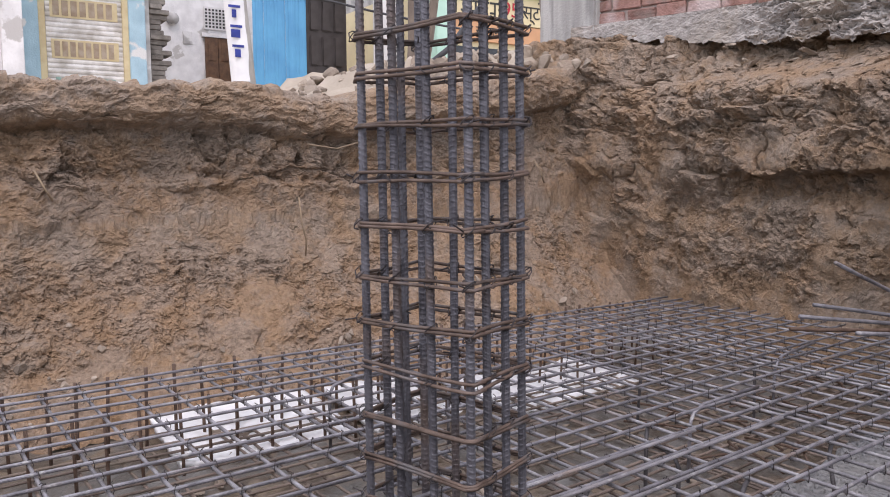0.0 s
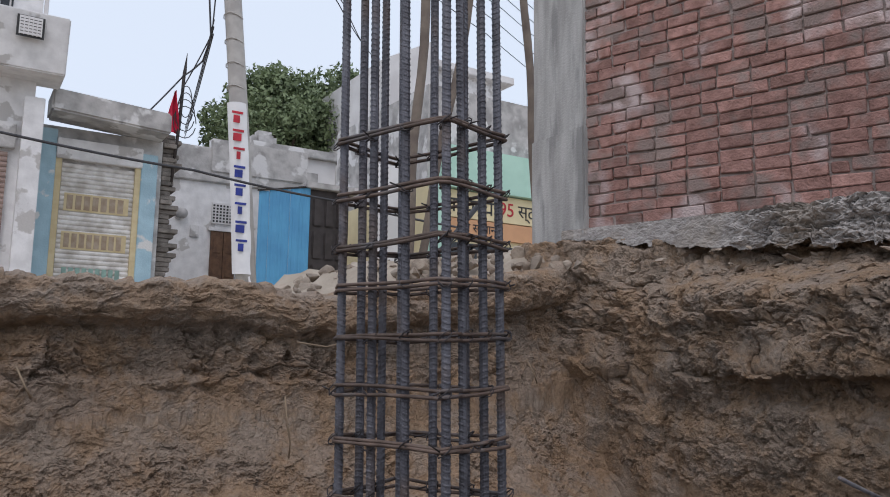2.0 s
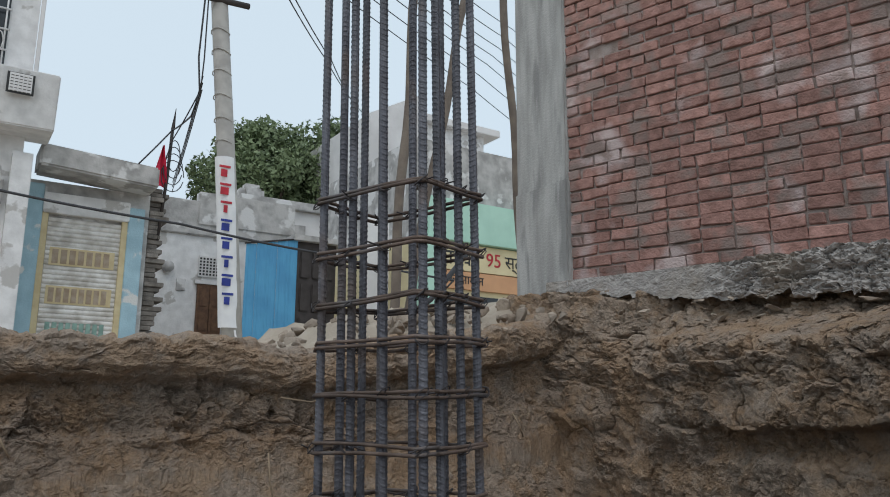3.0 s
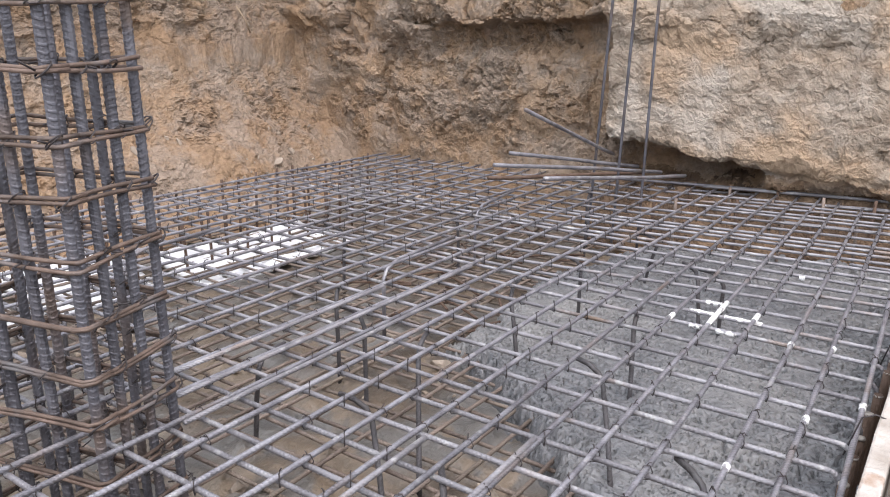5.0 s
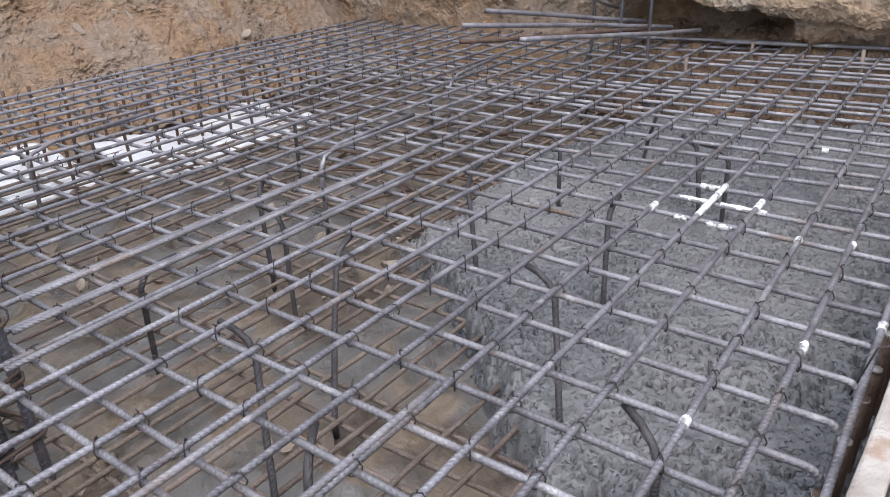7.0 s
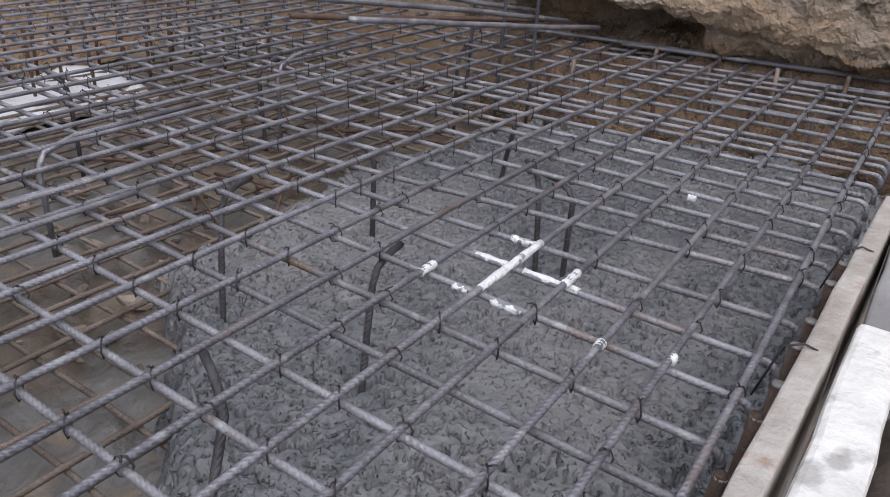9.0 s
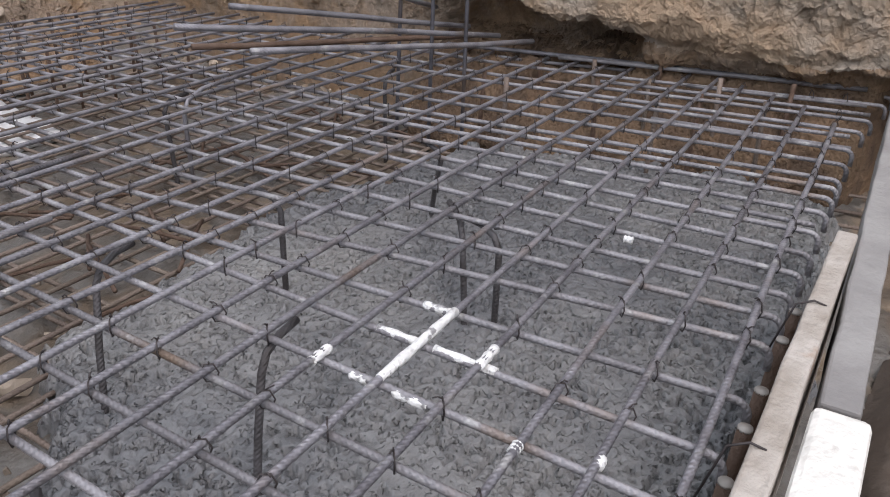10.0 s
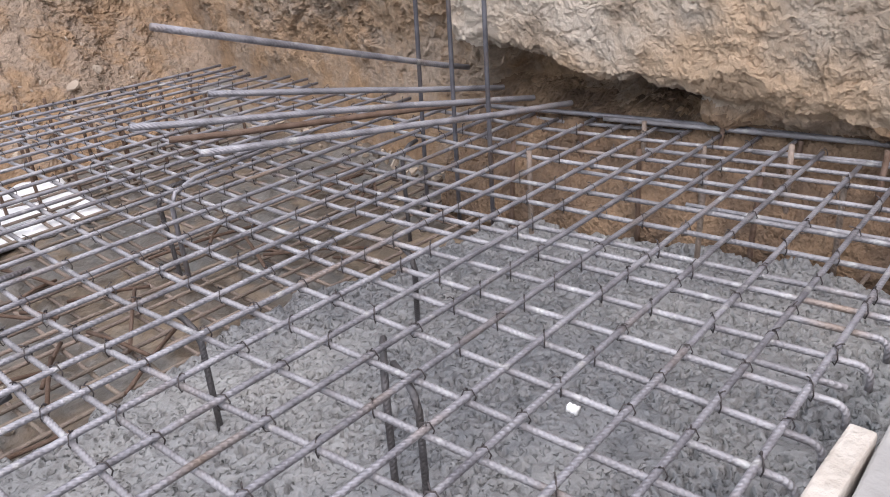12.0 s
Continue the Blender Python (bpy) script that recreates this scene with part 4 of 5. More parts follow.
def lay_bricks():
    count = 0
    far_v, far_f = [], []
    for row in range(36):
        z = 1.632 + 0.0785 * row + 0.034
        y = 3.815
        pieces = []
        if row % 2:
            pieces.append((y - 0.047, True))
            y -= 0.102
        while y > -1.2:
            if rng.random() < 0.05:
                pieces.append((y - 0.047, True))
                y -= 0.102
            else:
                pieces.append((y - 0.1, False))
                y -= 0.206
        for yc, half in pieces:
            if row == 20 and 3.40 < yc < 3.56:
                continue
            me = rng.choice(HALVES if half else BRICKS)
            m = pose(bx + 0.010 + rng.uniform(-0.006, 0.005), yc, z + rng.uniform(-0.004, 0.004), rng.uniform(-1.3, 1.3), 0, rng.uniform(-1.0, 1.0))
            if yc > 1.35 and z < 3.45 and count < 300:
                shared("brick", me, brick_wall, m)
                count += 1
            else:
                base = len(far_v)
                far_v.extend(m @ v.co for v in me.vertices)
                far_f.extend(tuple(base + k for k in p.vertices) for p in me.polygons)
    rest = mesh_object("bricks", far_v, far_f, M_BRICK, brick_wall, smooth=False)
    rest["kind"] = "stuff"


# ---- the street beyond the bank ----
M_LIMEWASH = mat("limewashed_plaster", (0.80, 0.79, 0.785), 0.9, 0, (0.66, 0.65, 0.645), 5.0, 0.4, 30, (0.50, 0.48, 0.46), 2.4, 0.60, 0.63)
M_GREYWALL = mat("weathered_plaster", (0.52, 0.505, 0.49), 0.95, 0, (0.32, 0.31, 0.30), 4.0, 0.5, 25, (0.68, 0.67, 0.66), 2.2, 0.55, 0.60)
M_BLUEWALL = mat("peeling_blue_paint", (0.40, 0.58, 0.66), 0.85, 0, (0.33, 0.49, 0.57), 4, 0.4, 40, (0.68, 0.68, 0.66), 3.5, 0.60, 0.64)
M_SHUTTER = mat("shutter_steel", (0.78, 0.76, 0.73), 0.6, 0.1, (0.48, 0.45, 0.41), 5, 0.2, 50)
M_SHUTTER_B = mat("brown_shutter", (0.36, 0.26, 0.22), 0.6, 0.1, (0.28, 0.2, 0.17), 5, 0.2, 50)
M_YELLOW = mat("yellow_paint", (0.66, 0.56, 0.34), 0.7, 0, (0.58, 0.47, 0.27), 8, 0.2, 60)
M_ORANGE = mat("faded_lettering", (0.42, 0.34, 0.26), 0.8, 0, (0.30, 0.22, 0.15), 9, 0)
M_GREENLET = mat("faded_green_lettering", (0.30, 0.46, 0.40), 0.8, 0, bump=0)
M_DOOR = mat("brown_door_wood", (0.16, 0.085, 0.045), 0.7, 0, (0.10, 0.05, 0.028), 10, 0.3, 60)
M_BLUE = mat("blue_sheet_metal", (0.10, 0.36, 0.60), 0.5, 0.1, (0.08, 0.30, 0.53), 2, 0.2, 30)
M_DARKGATE = mat("dark_gate", (0.06, 0.05, 0.048), 0.6, 0.2, (0.04, 0.033, 0.03), 6, 0.2, 40)
M_POLE = mat("concrete_pole", (0.50, 0.48, 0.45), 0.9, 0, (0.40, 0.38, 0.36), 6, 0.4, 60)
M_BANNER = mat("white_banner", (0.82, 0.82, 0.82), 0.7, 0, (0.74, 0.74, 0.75), 6, 0.2, 20)
M_RED = mat("red_ink", (0.55, 0.03, 0.05), 0.7, 0, bump=0)
M_INK = mat("blue_ink", (0.03, 0.05, 0.30), 0.7, 0, bump=0)
M_FLAG = mat("red_cloth", (0.60, 0.02, 0.06), 0.85, 0, (0.45, 0.01, 0.04), 10, 0.3, 60)
M_LEAF = mat("leaves", (0.20, 0.255, 0.125), 0.6, 0, (0.10, 0.14, 0.065), 1.6, 0)
M_BARK = mat("bark", (0.12, 0.09, 0.065), 0.95, 0, bump_scale=40)
M_BAMBOO = mat("bamboo", (0.20, 0.16, 0.125), 0.7, 0, (0.13, 0.10, 0.08), 6, 0.3, 60)
M_CABLE = mat("cable", (0.05, 0.05, 0.055), 0.6, 0, bump=0)
M_MINT = mat("mint_plaster", (0.48, 0.72, 0.60), 0.85, 0, (0.42, 0.65, 0.54), 2, 0.2, 30)
M_SIGN = mat("cream_sign", (0.72, 0.62, 0.38), 0.7, 0, (0.66, 0.56, 0.34), 3, 0)
M_SIGN_O = mat("orange_sign_strip", (0.62, 0.34, 0.18), 0.7, 0, (0.55, 0.3, 0.16), 3, 0)
# lettering ink, also the painted shade of the vent recess and grille holes
M_BLACK = mat("black_ink_and_shade", (0.03, 0.03, 0.03), 0.6, 0, bump=0)
M_TANK = mat("black_tank", (0.03, 0.035, 0.045), 0.4, 0, bump=0)
M_PALE = mat("pale_plaster", (0.76, 0.745, 0.735), 0.9, 0, (0.60, 0.58, 0.57), 1.0, 0.2, 20)
# near-black fill that stands for the shade inside openings
M_OPENING = mat("opening_shade", (0.03, 0.035, 0.04), 0.15, 0, bump=0)
M_STONE = mat("rubble_stone", (0.40, 0.335, 0.27), 0.95, 0, (0.26, 0.21, 0.165), 9, 0.7, 60, per_object=0.25)
M_RAG = mat("grey_rag", (0.42, 0.39, 0.36), 0.95, 0, (0.30, 0.27, 0.25), 14, 0.6, 60)
M_ROOT = mat("dry_root", (0.36, 0.27, 0.18), 0.9, 0, bump=0)
GZ = 1.03


def text_mesh(name, body, size, material, parent, m, label="", depth=0.004):
    cu = bpy.data.curves.new(name, "FONT")
    cu.body, cu.size, cu.extrude = body, size, depth
    cu.align_x, cu.align_y = "CENTER", "CENTER"
    tmp = bpy.data.objects.new(name, cu)
    scene.collection.objects.link(tmp)
    bpy.context.view_layer.update()
    me = bpy.data.meshes.new_from_object(tmp.evaluated_get(bpy.context.evaluated_depsgraph_get()))
    bpy.data.objects.remove(tmp)
    me.materials.clear()
    me.materials.append(material)
    ob = new(name, me)
    ob.parent = parent
    ob.matrix_local = m
    if label:
        ob["label"] = label
    return ob


def slatted_panel(name, x0, x1, z0, z1, y, pitch, material, parent):
    """A roller shutter: one curved lath after another."""
    n = int((z1 - z0) / pitch)
    bm = bmesh.new()
    prof = [(0.0, 0.0), (-0.012, 0.2), (-0.018, 0.5), (-0.012, 0.8), (0.0, 0.97)]
    rows = []
    for dy, f in prof:
        rows.append([bm.verts.new((x, dy, f * pitch)) for x in (0, x1 - x0)])
    for r0, r1 in zip(rows, rows[1:]):
        bm.faces.new((r0[0], r0[1], r1[1], r1[0]))
    first = part(name, bm, material, parent)
    first.matrix_local = pose(x0, y, z0)
    for k in range(1, n):
        shared(name, first.data, parent, pose(x0, y, z0 + k * pitch))


# shop with roller shutter
shop = thing("shop", "old shop with closed painted roller shutter and concrete awning", "shop")
box("wall", (1.02, 13.06, GZ - 0.05), (2.98, 16.0, 4.22), M_GREYWALL, shop)
slatted_panel("shutter_lath", 1.50, 2.56, GZ, 3.72, 13.04, 0.075, M_SHUTTER, shop)
box("shutter_box", (1.40, 12.93, 3.70), (2.66, 13.10, 4.02), M_LIMEWASH, shop, "whitewashed shutter housing", 0.01)
for x0 in (1.40, 2.56):
    box("guide_rail", (x0, 12.98, GZ), (x0 + 0.09, 13.09, 3.72), M_YELLOW, shop, "yellow painted guide rail", 0.006)
for z0, n, mt in ((2.93, 7, M_ORANGE), (2.33, 8, M_ORANGE), (1.80, 9, M_GREENLET)):
    for k in range(n):
        w = 0.86 / n
        box("lettering_bar", (1.60 + k * w, 13.012, z0), (1.60 + k * w + w * 0.7, 13.02, z0 + 0.22), mt, shop)
    if mt is M_ORANGE:
        box("lettering_band", (1.56, 13.0205, z0 - 0.03), (2.50, 13.028, z0 + 0.25), M_YELLOW, shop, "faded yellow painted band")
box("pillar", (1.14, 12.97, GZ), (1.40, 13.3, 4.15), M_BLUEWALL, shop, "peeling pale blue pillar", 0.01)
box("pillar", (2.65, 12.97, GZ), (2.90, 13.3, 3.95), M_BLUEWALL, shop, "peeling pale blue pillar", 0.01)
bm = box_bm(1.72, 0.75, 0.34, 0.03, (2.10, 12.78, 4.42))
for v in bm.verts:
    v.co.z += 0.03 * fbm(v.co.x, v.co.y, 1, 3) - 0.06 * (v.co.x - 2.1)
part("awning", bm, M_GREYWALL, shop, "weathered concrete awning slab")

# house with balcony beside it
balcony_house = thing("balcony_house", "whitewashed house with projecting concrete balcony and barred window", "house")
box("wall", (-4.5, 12.2, GZ - 0.05), (1.0, 17.0, 9.0), M_LIMEWASH, balcony_house)
box("pillar", (0.86, 11.95, GZ), (1.12, 12.3, 4.3), M_LIMEWASH, balcony_house, "peeling white pillar", 0.01)
slatted_panel("shutter_lath", -0.9, 0.72, GZ, 3.55, 12.15, 0.075, M_SHUTTER_B, balcony_house)
box("lintel", (-1.0, 12.08, 3.55), (0.80, 12.19, 3.92), M_GREYWALL, balcony_house, "grey cement lintel", 0.01)
bm = box_bm(5.8, 0.9, 0.78, 0.02, (-1.58, 11.95, 4.98))
for v in bm.verts:
    if v.co.z < 4.9 and v.co.y < 11.7:
        v.co.y += 0.18
part("balcony", bm, M_LIMEWASH, balcony_house, "pale plastered balcony parapet")
# flat black panel: shade of the vent recess put in as colour
vent = box("vent_shade", (0.66, 11.485, 4.98), (1.00, 11.50, 5.28), M_BLACK, balcony_house, "black panel painted as the shaded recess behind a white vent grille")
for k in range(6):
    box("vent_slat", (0.69, 11.47, 5.01 + 0.045 * k), (0.97, 11.484, 5.042 + 0.045 * k), M_PALE, balcony_house)
for k in range(6):
    box("vent_slat", (0.69 + 0.053 * k, 11.462, 5.0), (0.705 + 0.053 * k, 11.478, 5.26), M_PALE, balcony_house)
# flat panel on the wall, its dark colour stands for the unlit room
box("window_opening_shade", (-0.6, 12.185, 5.5), (0.62, 12.197, 6.9), M_OPENING, balcony_house, "near-black panel painted as the shade inside the window")
for k in range(9):
    tube("window_bar", [(-0.5 + 0.135 * k, 12.12, 5.42), (-0.5 + 0.135 * k, 12.12, 7.0)], 0.014, M_PALE, balcony_house, sides=6)
for k in range(5):
    tube("window_bar", [(-0.6, 12.10, 5.5 + 0.32 * k), (0.64, 12.10, 5.5 + 0.32 * k)], 0.014, M_PALE, balcony_house, sides=6)
for k in range(8):
    ring = [(-0.43 + 0.135 * k + 0.055 * math.cos(a), 12.11, 5.95 + 0.16 * math.sin(a)) for a in np.linspace(0, 2 * math.pi, 13)]
    tube("window_scroll", ring, 0.009, M_PALE, balcony_house, sides=5)
box("drain_pipe", (1.00, 12.0, 5.4), (1.06, 12.06, 9.0), M_PALE, balcony_house, "pale drain pipe", 0.01)

# broken brick pier and low house
M_PIER = mat("dark_pier_brick", (0.26, 0.235, 0.21), 0.95, 0, (0.14, 0.125, 0.11), 7, 0.6, 50, per_object=0.25)
pier = thing("broken_pier", "broken brick pier with toothed grey edge", "brick pier")
rngp = random.Random(8)
for k in range(42):
    z = GZ + 0.08 * k
    w = rngp.uniform(0.16, 0.34)
    box("brick", (3.00, 13.15 + rngp.uniform(-0.05, 0.05), z), (3.00 + w, 13.6, z + 0.074), M_PIER, pier, bevel=0.008)
box("wall", (2.93, 13.25, GZ), (3.02, 14.6, 4.38), M_GREYWALL, pier, "weathered plaster side wall")

house = thing("low_house", "whitewashed flat-roofed house with brown double door", "house")
bm = box_bm(3.3, 3.0, 3.3, 0, (5.0, 17.5, GZ + 1.65))
part("wall", bm, M_LIMEWASH, house)
box("parapet", (3.35, 15.93, 4.28), (6.65, 16.2, 5.02), M_GREYWALL, house, "weathered grey parapet", 0.02)
box("parapet", (4.55, 15.90, 4.5), (6.7, 16.15, 5.22), M_GREYWALL, house, "weathered grey parapet", 0.02)
for x0 in (4.64, 4.905):
    leaf = box("door_leaf", (x0, 15.93, GZ), (x0 + 0.255, 15.98, 3.26), M_DOOR, house, "brown panelled door leaf", 0.004)
    for z0 in (1.2, 1.75, 2.3, 2.8):
        box("door_panel", (x0 + 0.05, 15.915, z0), (x0 + 0.205, 15.932, z0 + 0.36), M_DOOR, leaf, bevel=0.008)
box("door_frame", (4.58, 15.91, 3.26), (5.22, 15.99, 3.34), M_LIMEWASH, house, "white door frame", 0.004)
grille = box("vent_grille", (4.64, 15.95, 3.42), (5.16, 15.992, 3.86), M_PALE, house, "carved lattice vent over the door")
for k in range(7):
    for j in range(6):
        # raised black squares painted as shade in the lattice holes
        box("grille_hole_shade", (4.66 + 0.07 * k, 15.944, 3.45 + 0.066 * j), (4.70 + 0.07 * k, 15.951, 3.49 + 0.066 * j), M_BLACK, grille)
box("small_window", (4.22, 15.97, 3.10), (4.40, 15.99, 3.34), M_GREYWALL, house, "small grey window recess")
tube("meter_box", [(4.02, 15.9, 3.56), (4.02, 16.0, 3.56)], 0.12, M_GREYWALL, house, "round dark meter cover", 14)

# leaning concrete pole with a printed banner strip
pole = thing("street_pole", "leaning concrete street pole with a white printed banner strip", "pole")
tube("pole_shaft", [(3.58, 10, GZ - 0.1), (3.36, 10, 3.4), (3.06, 10, 6.3), (2.90, 10, 7.9)], [0.14, 0.125, 0.115, 0.11], M_POLE, pole, sides=14)
for z in (4.3, 4.62, 4.95, 5.3, 5.6, 5.9):
    x = lerp_list([3.4, 6.3], [3.34, 3.06], z)
    ringp = [(x + 0.128 * math.cos(a), 10 + 0.128 * math.sin(a), z + 0.02 * math.sin(a * 2)) for a in np.linspace(0, 2 * math.pi, 13)]
    tube("wire_wrap", ringp, 0.008, M_POLE, pole, sides=5)
tube("cross_arm", [(2.75, 9.9, 6.32), (3.45, 9.9, 6.36)], 0.045, M_DARKGATE, pole, "dark iron cross arm")


def banner_point(u, v):
    z = 1.78 + 2.30 * v
    x = lerp_list([GZ, 3.4, 6.3], [3.52, 3.34, 3.06], z)
    a = -math.pi / 2 + (u - 0.5) * 2.1 - 0.45
    return x + 0.146 * math.cos(a), 10 + 0.146 * math.sin(a) + 0.004 * math.sin(v * 25), z


banner = grid_object("banner", 12, 40, banner_point, M_BANNER, pole)
banner["label"] = "white banner strip with red and blue print"
# the name on the strip: plain strokes in its two inks
for k in range(8):
    z = 3.86 - 0.245 * k
    x = lerp_list([GZ, 3.4, 6.3], [3.52, 3.34, 3.06], z) - 0.06
    ink = M_RED if k < 3 else M_INK
    w = 0.05 + 0.02 * math.sin(k * 2.3)
    box("print_bar", (x - 0.075, 9.842, z + 0.055), (x + 0.075, 9.852, z + 0.085), ink, pole)
    box("print_bar", (x - w, 9.842, z - 0.07), (x + w * 0.7, 9.852, z + 0.03), ink, pole)
tube("base_hose", [(3.50, 9.86, 1.75), (3.56, 9.84, 1.45), (3.72, 9.8, 1.25), (4.0, 9.7, 1.2)], 0.014, M_PALE, pole, "pale conduit", 6)

# flag on a bent iron post
flag = thing("flag", "red cloth flag on a bent iron post", "flag")
tube("flag_post", [(3.16, 13.15, 3.5), (3.24, 13.15, 4.6), (3.27, 13.15, 5.5), (3.30, 13.15, 5.85), (3.28, 13.15, 5.5)], 0.028, M_DARKGATE, flag)


def flag_point(u, v):
    return 2.98 + (0.12 + 0.14 * (1 - v)) * u + 0.04 * (v * 2) * (1 - u) + 0.06 * v, 13.12 + 0.04 * math.sin(u * 9 + v * 5), 4.42 + 0.74 * v


flag_cloth = grid_object("flag_cloth", 12, 20, flag_point, M_FLAG, flag)
for k in range(4):
    loop = [(3.32 + 0.1 * math.cos(a) * (1 + 0.3 * k), 13.12, 5.0 - 0.12 * k + 0.28 * math.sin(a)) for a in np.linspace(0, 6.0, 16)]
    tube("loose_wire", loop, 0.009, M_CABLE, flag, sides=5)


def cable(points, r=0.012, label="dark overhead cable strung across the street"):
    pts = [Vector(p) for p in points]
    out = []
    for a, b in zip(pts, pts[1:]):
        for k in range(8):
            t = k / 8
            p = a.lerp(b, t)
            p.z -= 0.08 * (a - b).length * 0.12 * 4 * t * (1 - t)
            out.append(p)
    out.append(pts[-1])
    ob = tube("overhead_cable", out, r, M_CABLE, sides=5)
    return tagged(ob, label, "cable", "overhead cables")


cable([(-2.2, 12.2, 3.45), (-1.5, 9.0, 3.10), (0.45, 9.0, 3.0), (2.5, 9.0, 2.87), (4.3, 9.0, 2.72), (6.5, 9.2, 2.6), (8.5, 13.05, 2.9)], 0.016)
cable([(2.96, 10.2, 7.1), (2.98, 10.5, 6.6), (2.95, 10.5, 5.7), (3.00, 10.5, 5.15), (3.08, 11.2, 5.05), (3.26, 13.15, 5.46), (2.75, 13.15, 4.75)], 0.014)
cable([(3.02, 10.2, 7.1), (3.03, 10.5, 6.6), (3.03, 10.5, 5.7), (3.01, 10.5, 5.2), (3.24, 13.15, 5.2)], 0.011)
for x0, z0, z1 in ((4.87, 7.16, 7.7), (5.31, 7.30, 8.24), (5.72, 7.43, 8.73), (6.03, 7.53, 9.1), (6.36, 7.63, 9.47), (6.75, 7.75, 9.91), (7.16, 7.88, 10.35)):
    a, b = Vector((x0, 10.0, z0)), Vector((13.45, 15.0, z1))
    cable([a + (a - b) * 0.35, a.lerp(b, 0.5), b + (b - a) * 0.3], 0.009)
for dx in (0.0, 0.12):
    cable([(3.1, 8.6, 6.6), (4.04 + dx, 10.0, 6.77), (5.8 + dx, 12.5, 7.2), (7.52, 15.0, 7.7), (9.0, 17.0, 8.2)], 0.011)
for k in range(3):
    cable([(4.0, 16.0, 5.35 - 0.1 * k), (2.9, 10.0, 5.2 - 0.1 * k)], 0.009)

# blue sheet fence and dark gate
fence = thing("sheet_fence", "blue corrugated sheet metal fence", "fence")
for k in range(5):
    bm = bmesh.new()
    w = 0.215
    prof = [(0, 0), (0.02, -0.008), (0.05, -0.008), (0.07, 0), (0.13, 0), (0.15, -0.008), (0.18, -0.008), (w, 0)]
    lo = [bm.verts.new((x, y, 0)) for x, y in prof]
    hi = [bm.verts.new((x, y, 2.90 + 0.045 * k)) for x, y in prof]
    for i in range(len(prof) - 1):
        bm.faces.new((lo[i], lo[i + 1], hi[i + 1], hi[i]))
    ob = part("sheet", bm, M_BLUE, fence)
    ob.matrix_local = pose(5.14 + w * k, 14.5 - 0.008 * (k % 2), GZ)
tube("top_rail", [(5.1, 14.47, 3.92), (6.25, 14.47, 4.14)], 0.02, M_DARKGATE, fence, sides=6)
gate = thing("metal_gate", "dark brown panelled metal gate", "gate")
box("gate_frame", (6.24, 14.55, GZ), (7.1, 14.62, 4.10), M_DARKGATE, gate)
for i in range(3):
    for j in range(4):
        box("gate_panel", (6.30 + 0.26 * i, 14.51, 1.3 + 0.68 * j), (6.50 + 0.26 * i, 14.56, 1.88 + 0.68 * j), M_DARKGATE, gate, bevel=0.02)
box("gate_lintel", (6.1, 14.4, 4.10), (7.3, 14.9, 4.22), M_GREYWALL, gate, "grey cement lintel", 0.01)

# houses further back
beige = thing("beige_house", "small beige house with peeling parapet behind the fence", "house")
box("wall", (6.9, 20.0, GZ), (9.2, 24.0, 6.3), M_PALE, beige)
box("parapet", (6.7, 19.85, 6.2), (9.4, 20.2, 6.45), M_GREYWALL, beige, "weathered parapet", 0.02)
for k in range(3):
    box("wall_panel", (7.15 + 0.55 * k, 19.96, 4.9), (7.55 + 0.55 * k, 19.99, 5.8), M_GREYWALL, beige, bevel=0.005)
box("water_dome", (6.9, 20.4, 6.4), (7.6, 21.0, 6.95), M_GREYWALL, beige, "grey cement roof box", 0.15)
tall = thing("tall_house", "tall grey plastered house with a sloping parapet", "house")
bm = bmesh.new()
lo = [bm.verts.new(p) for p in ((10.9, 20.5, GZ), (12.9, 20.5, GZ), (12.9, 26, GZ), (10.9, 26, GZ))]
hi = [bm.verts.new(p) for p in ((10.9, 20.5, 9.9), (12.9, 20.5, 11.0), (12.9, 26, 11.0), (10.9, 26, 9.9))]
bm.faces.new(hi)
for k in range(4):
    bm.faces.new((lo[k], lo[(k + 1) % 4], hi[(k + 1) % 4], hi[k]))
bmesh.ops.recalc_face_normals(bm, faces=bm.faces)
part("wall", bm, M_PALE, tall, "grey plastered wall")
white = thing("white_house", "white flat-roofed house with balcony rail", "house")
box("wall", (12.95, 20.6, GZ), (15.4, 26, 10.0), M_LIMEWASH, white)
box("roof_slab", (12.8, 20.3, 10.0), (15.9, 26.2, 10.25), M_PALE, white, bevel=0.02)
for k in range(5):
    tube("rail", [(12.9, 19.6, 7.9 + 0.16 * k), (16.2, 19.6, 7.9 + 0.16 * k)], 0.025, M_DARKGATE, white, sides=5)
for k in range(6):
    tube("rail_post", [(12.95 + 0.62 * k, 19.6, 7.7), (12.95 + 0.62 * k, 19.6, 8.6)], 0.025, M_DARKGATE, white, sides=5)
box("balcony_slab", (12.8, 19.5, 7.45), (16.4, 20.7, 7.7), M_PALE, white, bevel=0.02)
tank_thing = thing("water_tank", "black plastic rooftop water tank", "water tank")
tube("tank_body", [(13.5, 17.2, 6.45), (13.5, 17.2, 6.5), (13.5, 17.2, 7.1), (13.5, 17.2, 7.3), (13.5, 17.2, 7.45)], [0.42, 0.45, 0.45, 0.38, 0.16], M_TANK, tank_thing, sides=18)

store = thing("painted_store", "mint green store front with a painted signboard", "store")
box("wall", (8.3, 13.3, GZ), (14.6, 17.9, 4.25), M_SIGN, store)
box("parapet", (8.5, 13.1, 4.22), (14.8, 13.35, 5.12), M_MINT, store, "mint green parapet", 0.01)
box("roof_slab", (8.3, 13.35, 4.25), (14.6, 17.9, 6.42), M_GREYWALL, store)
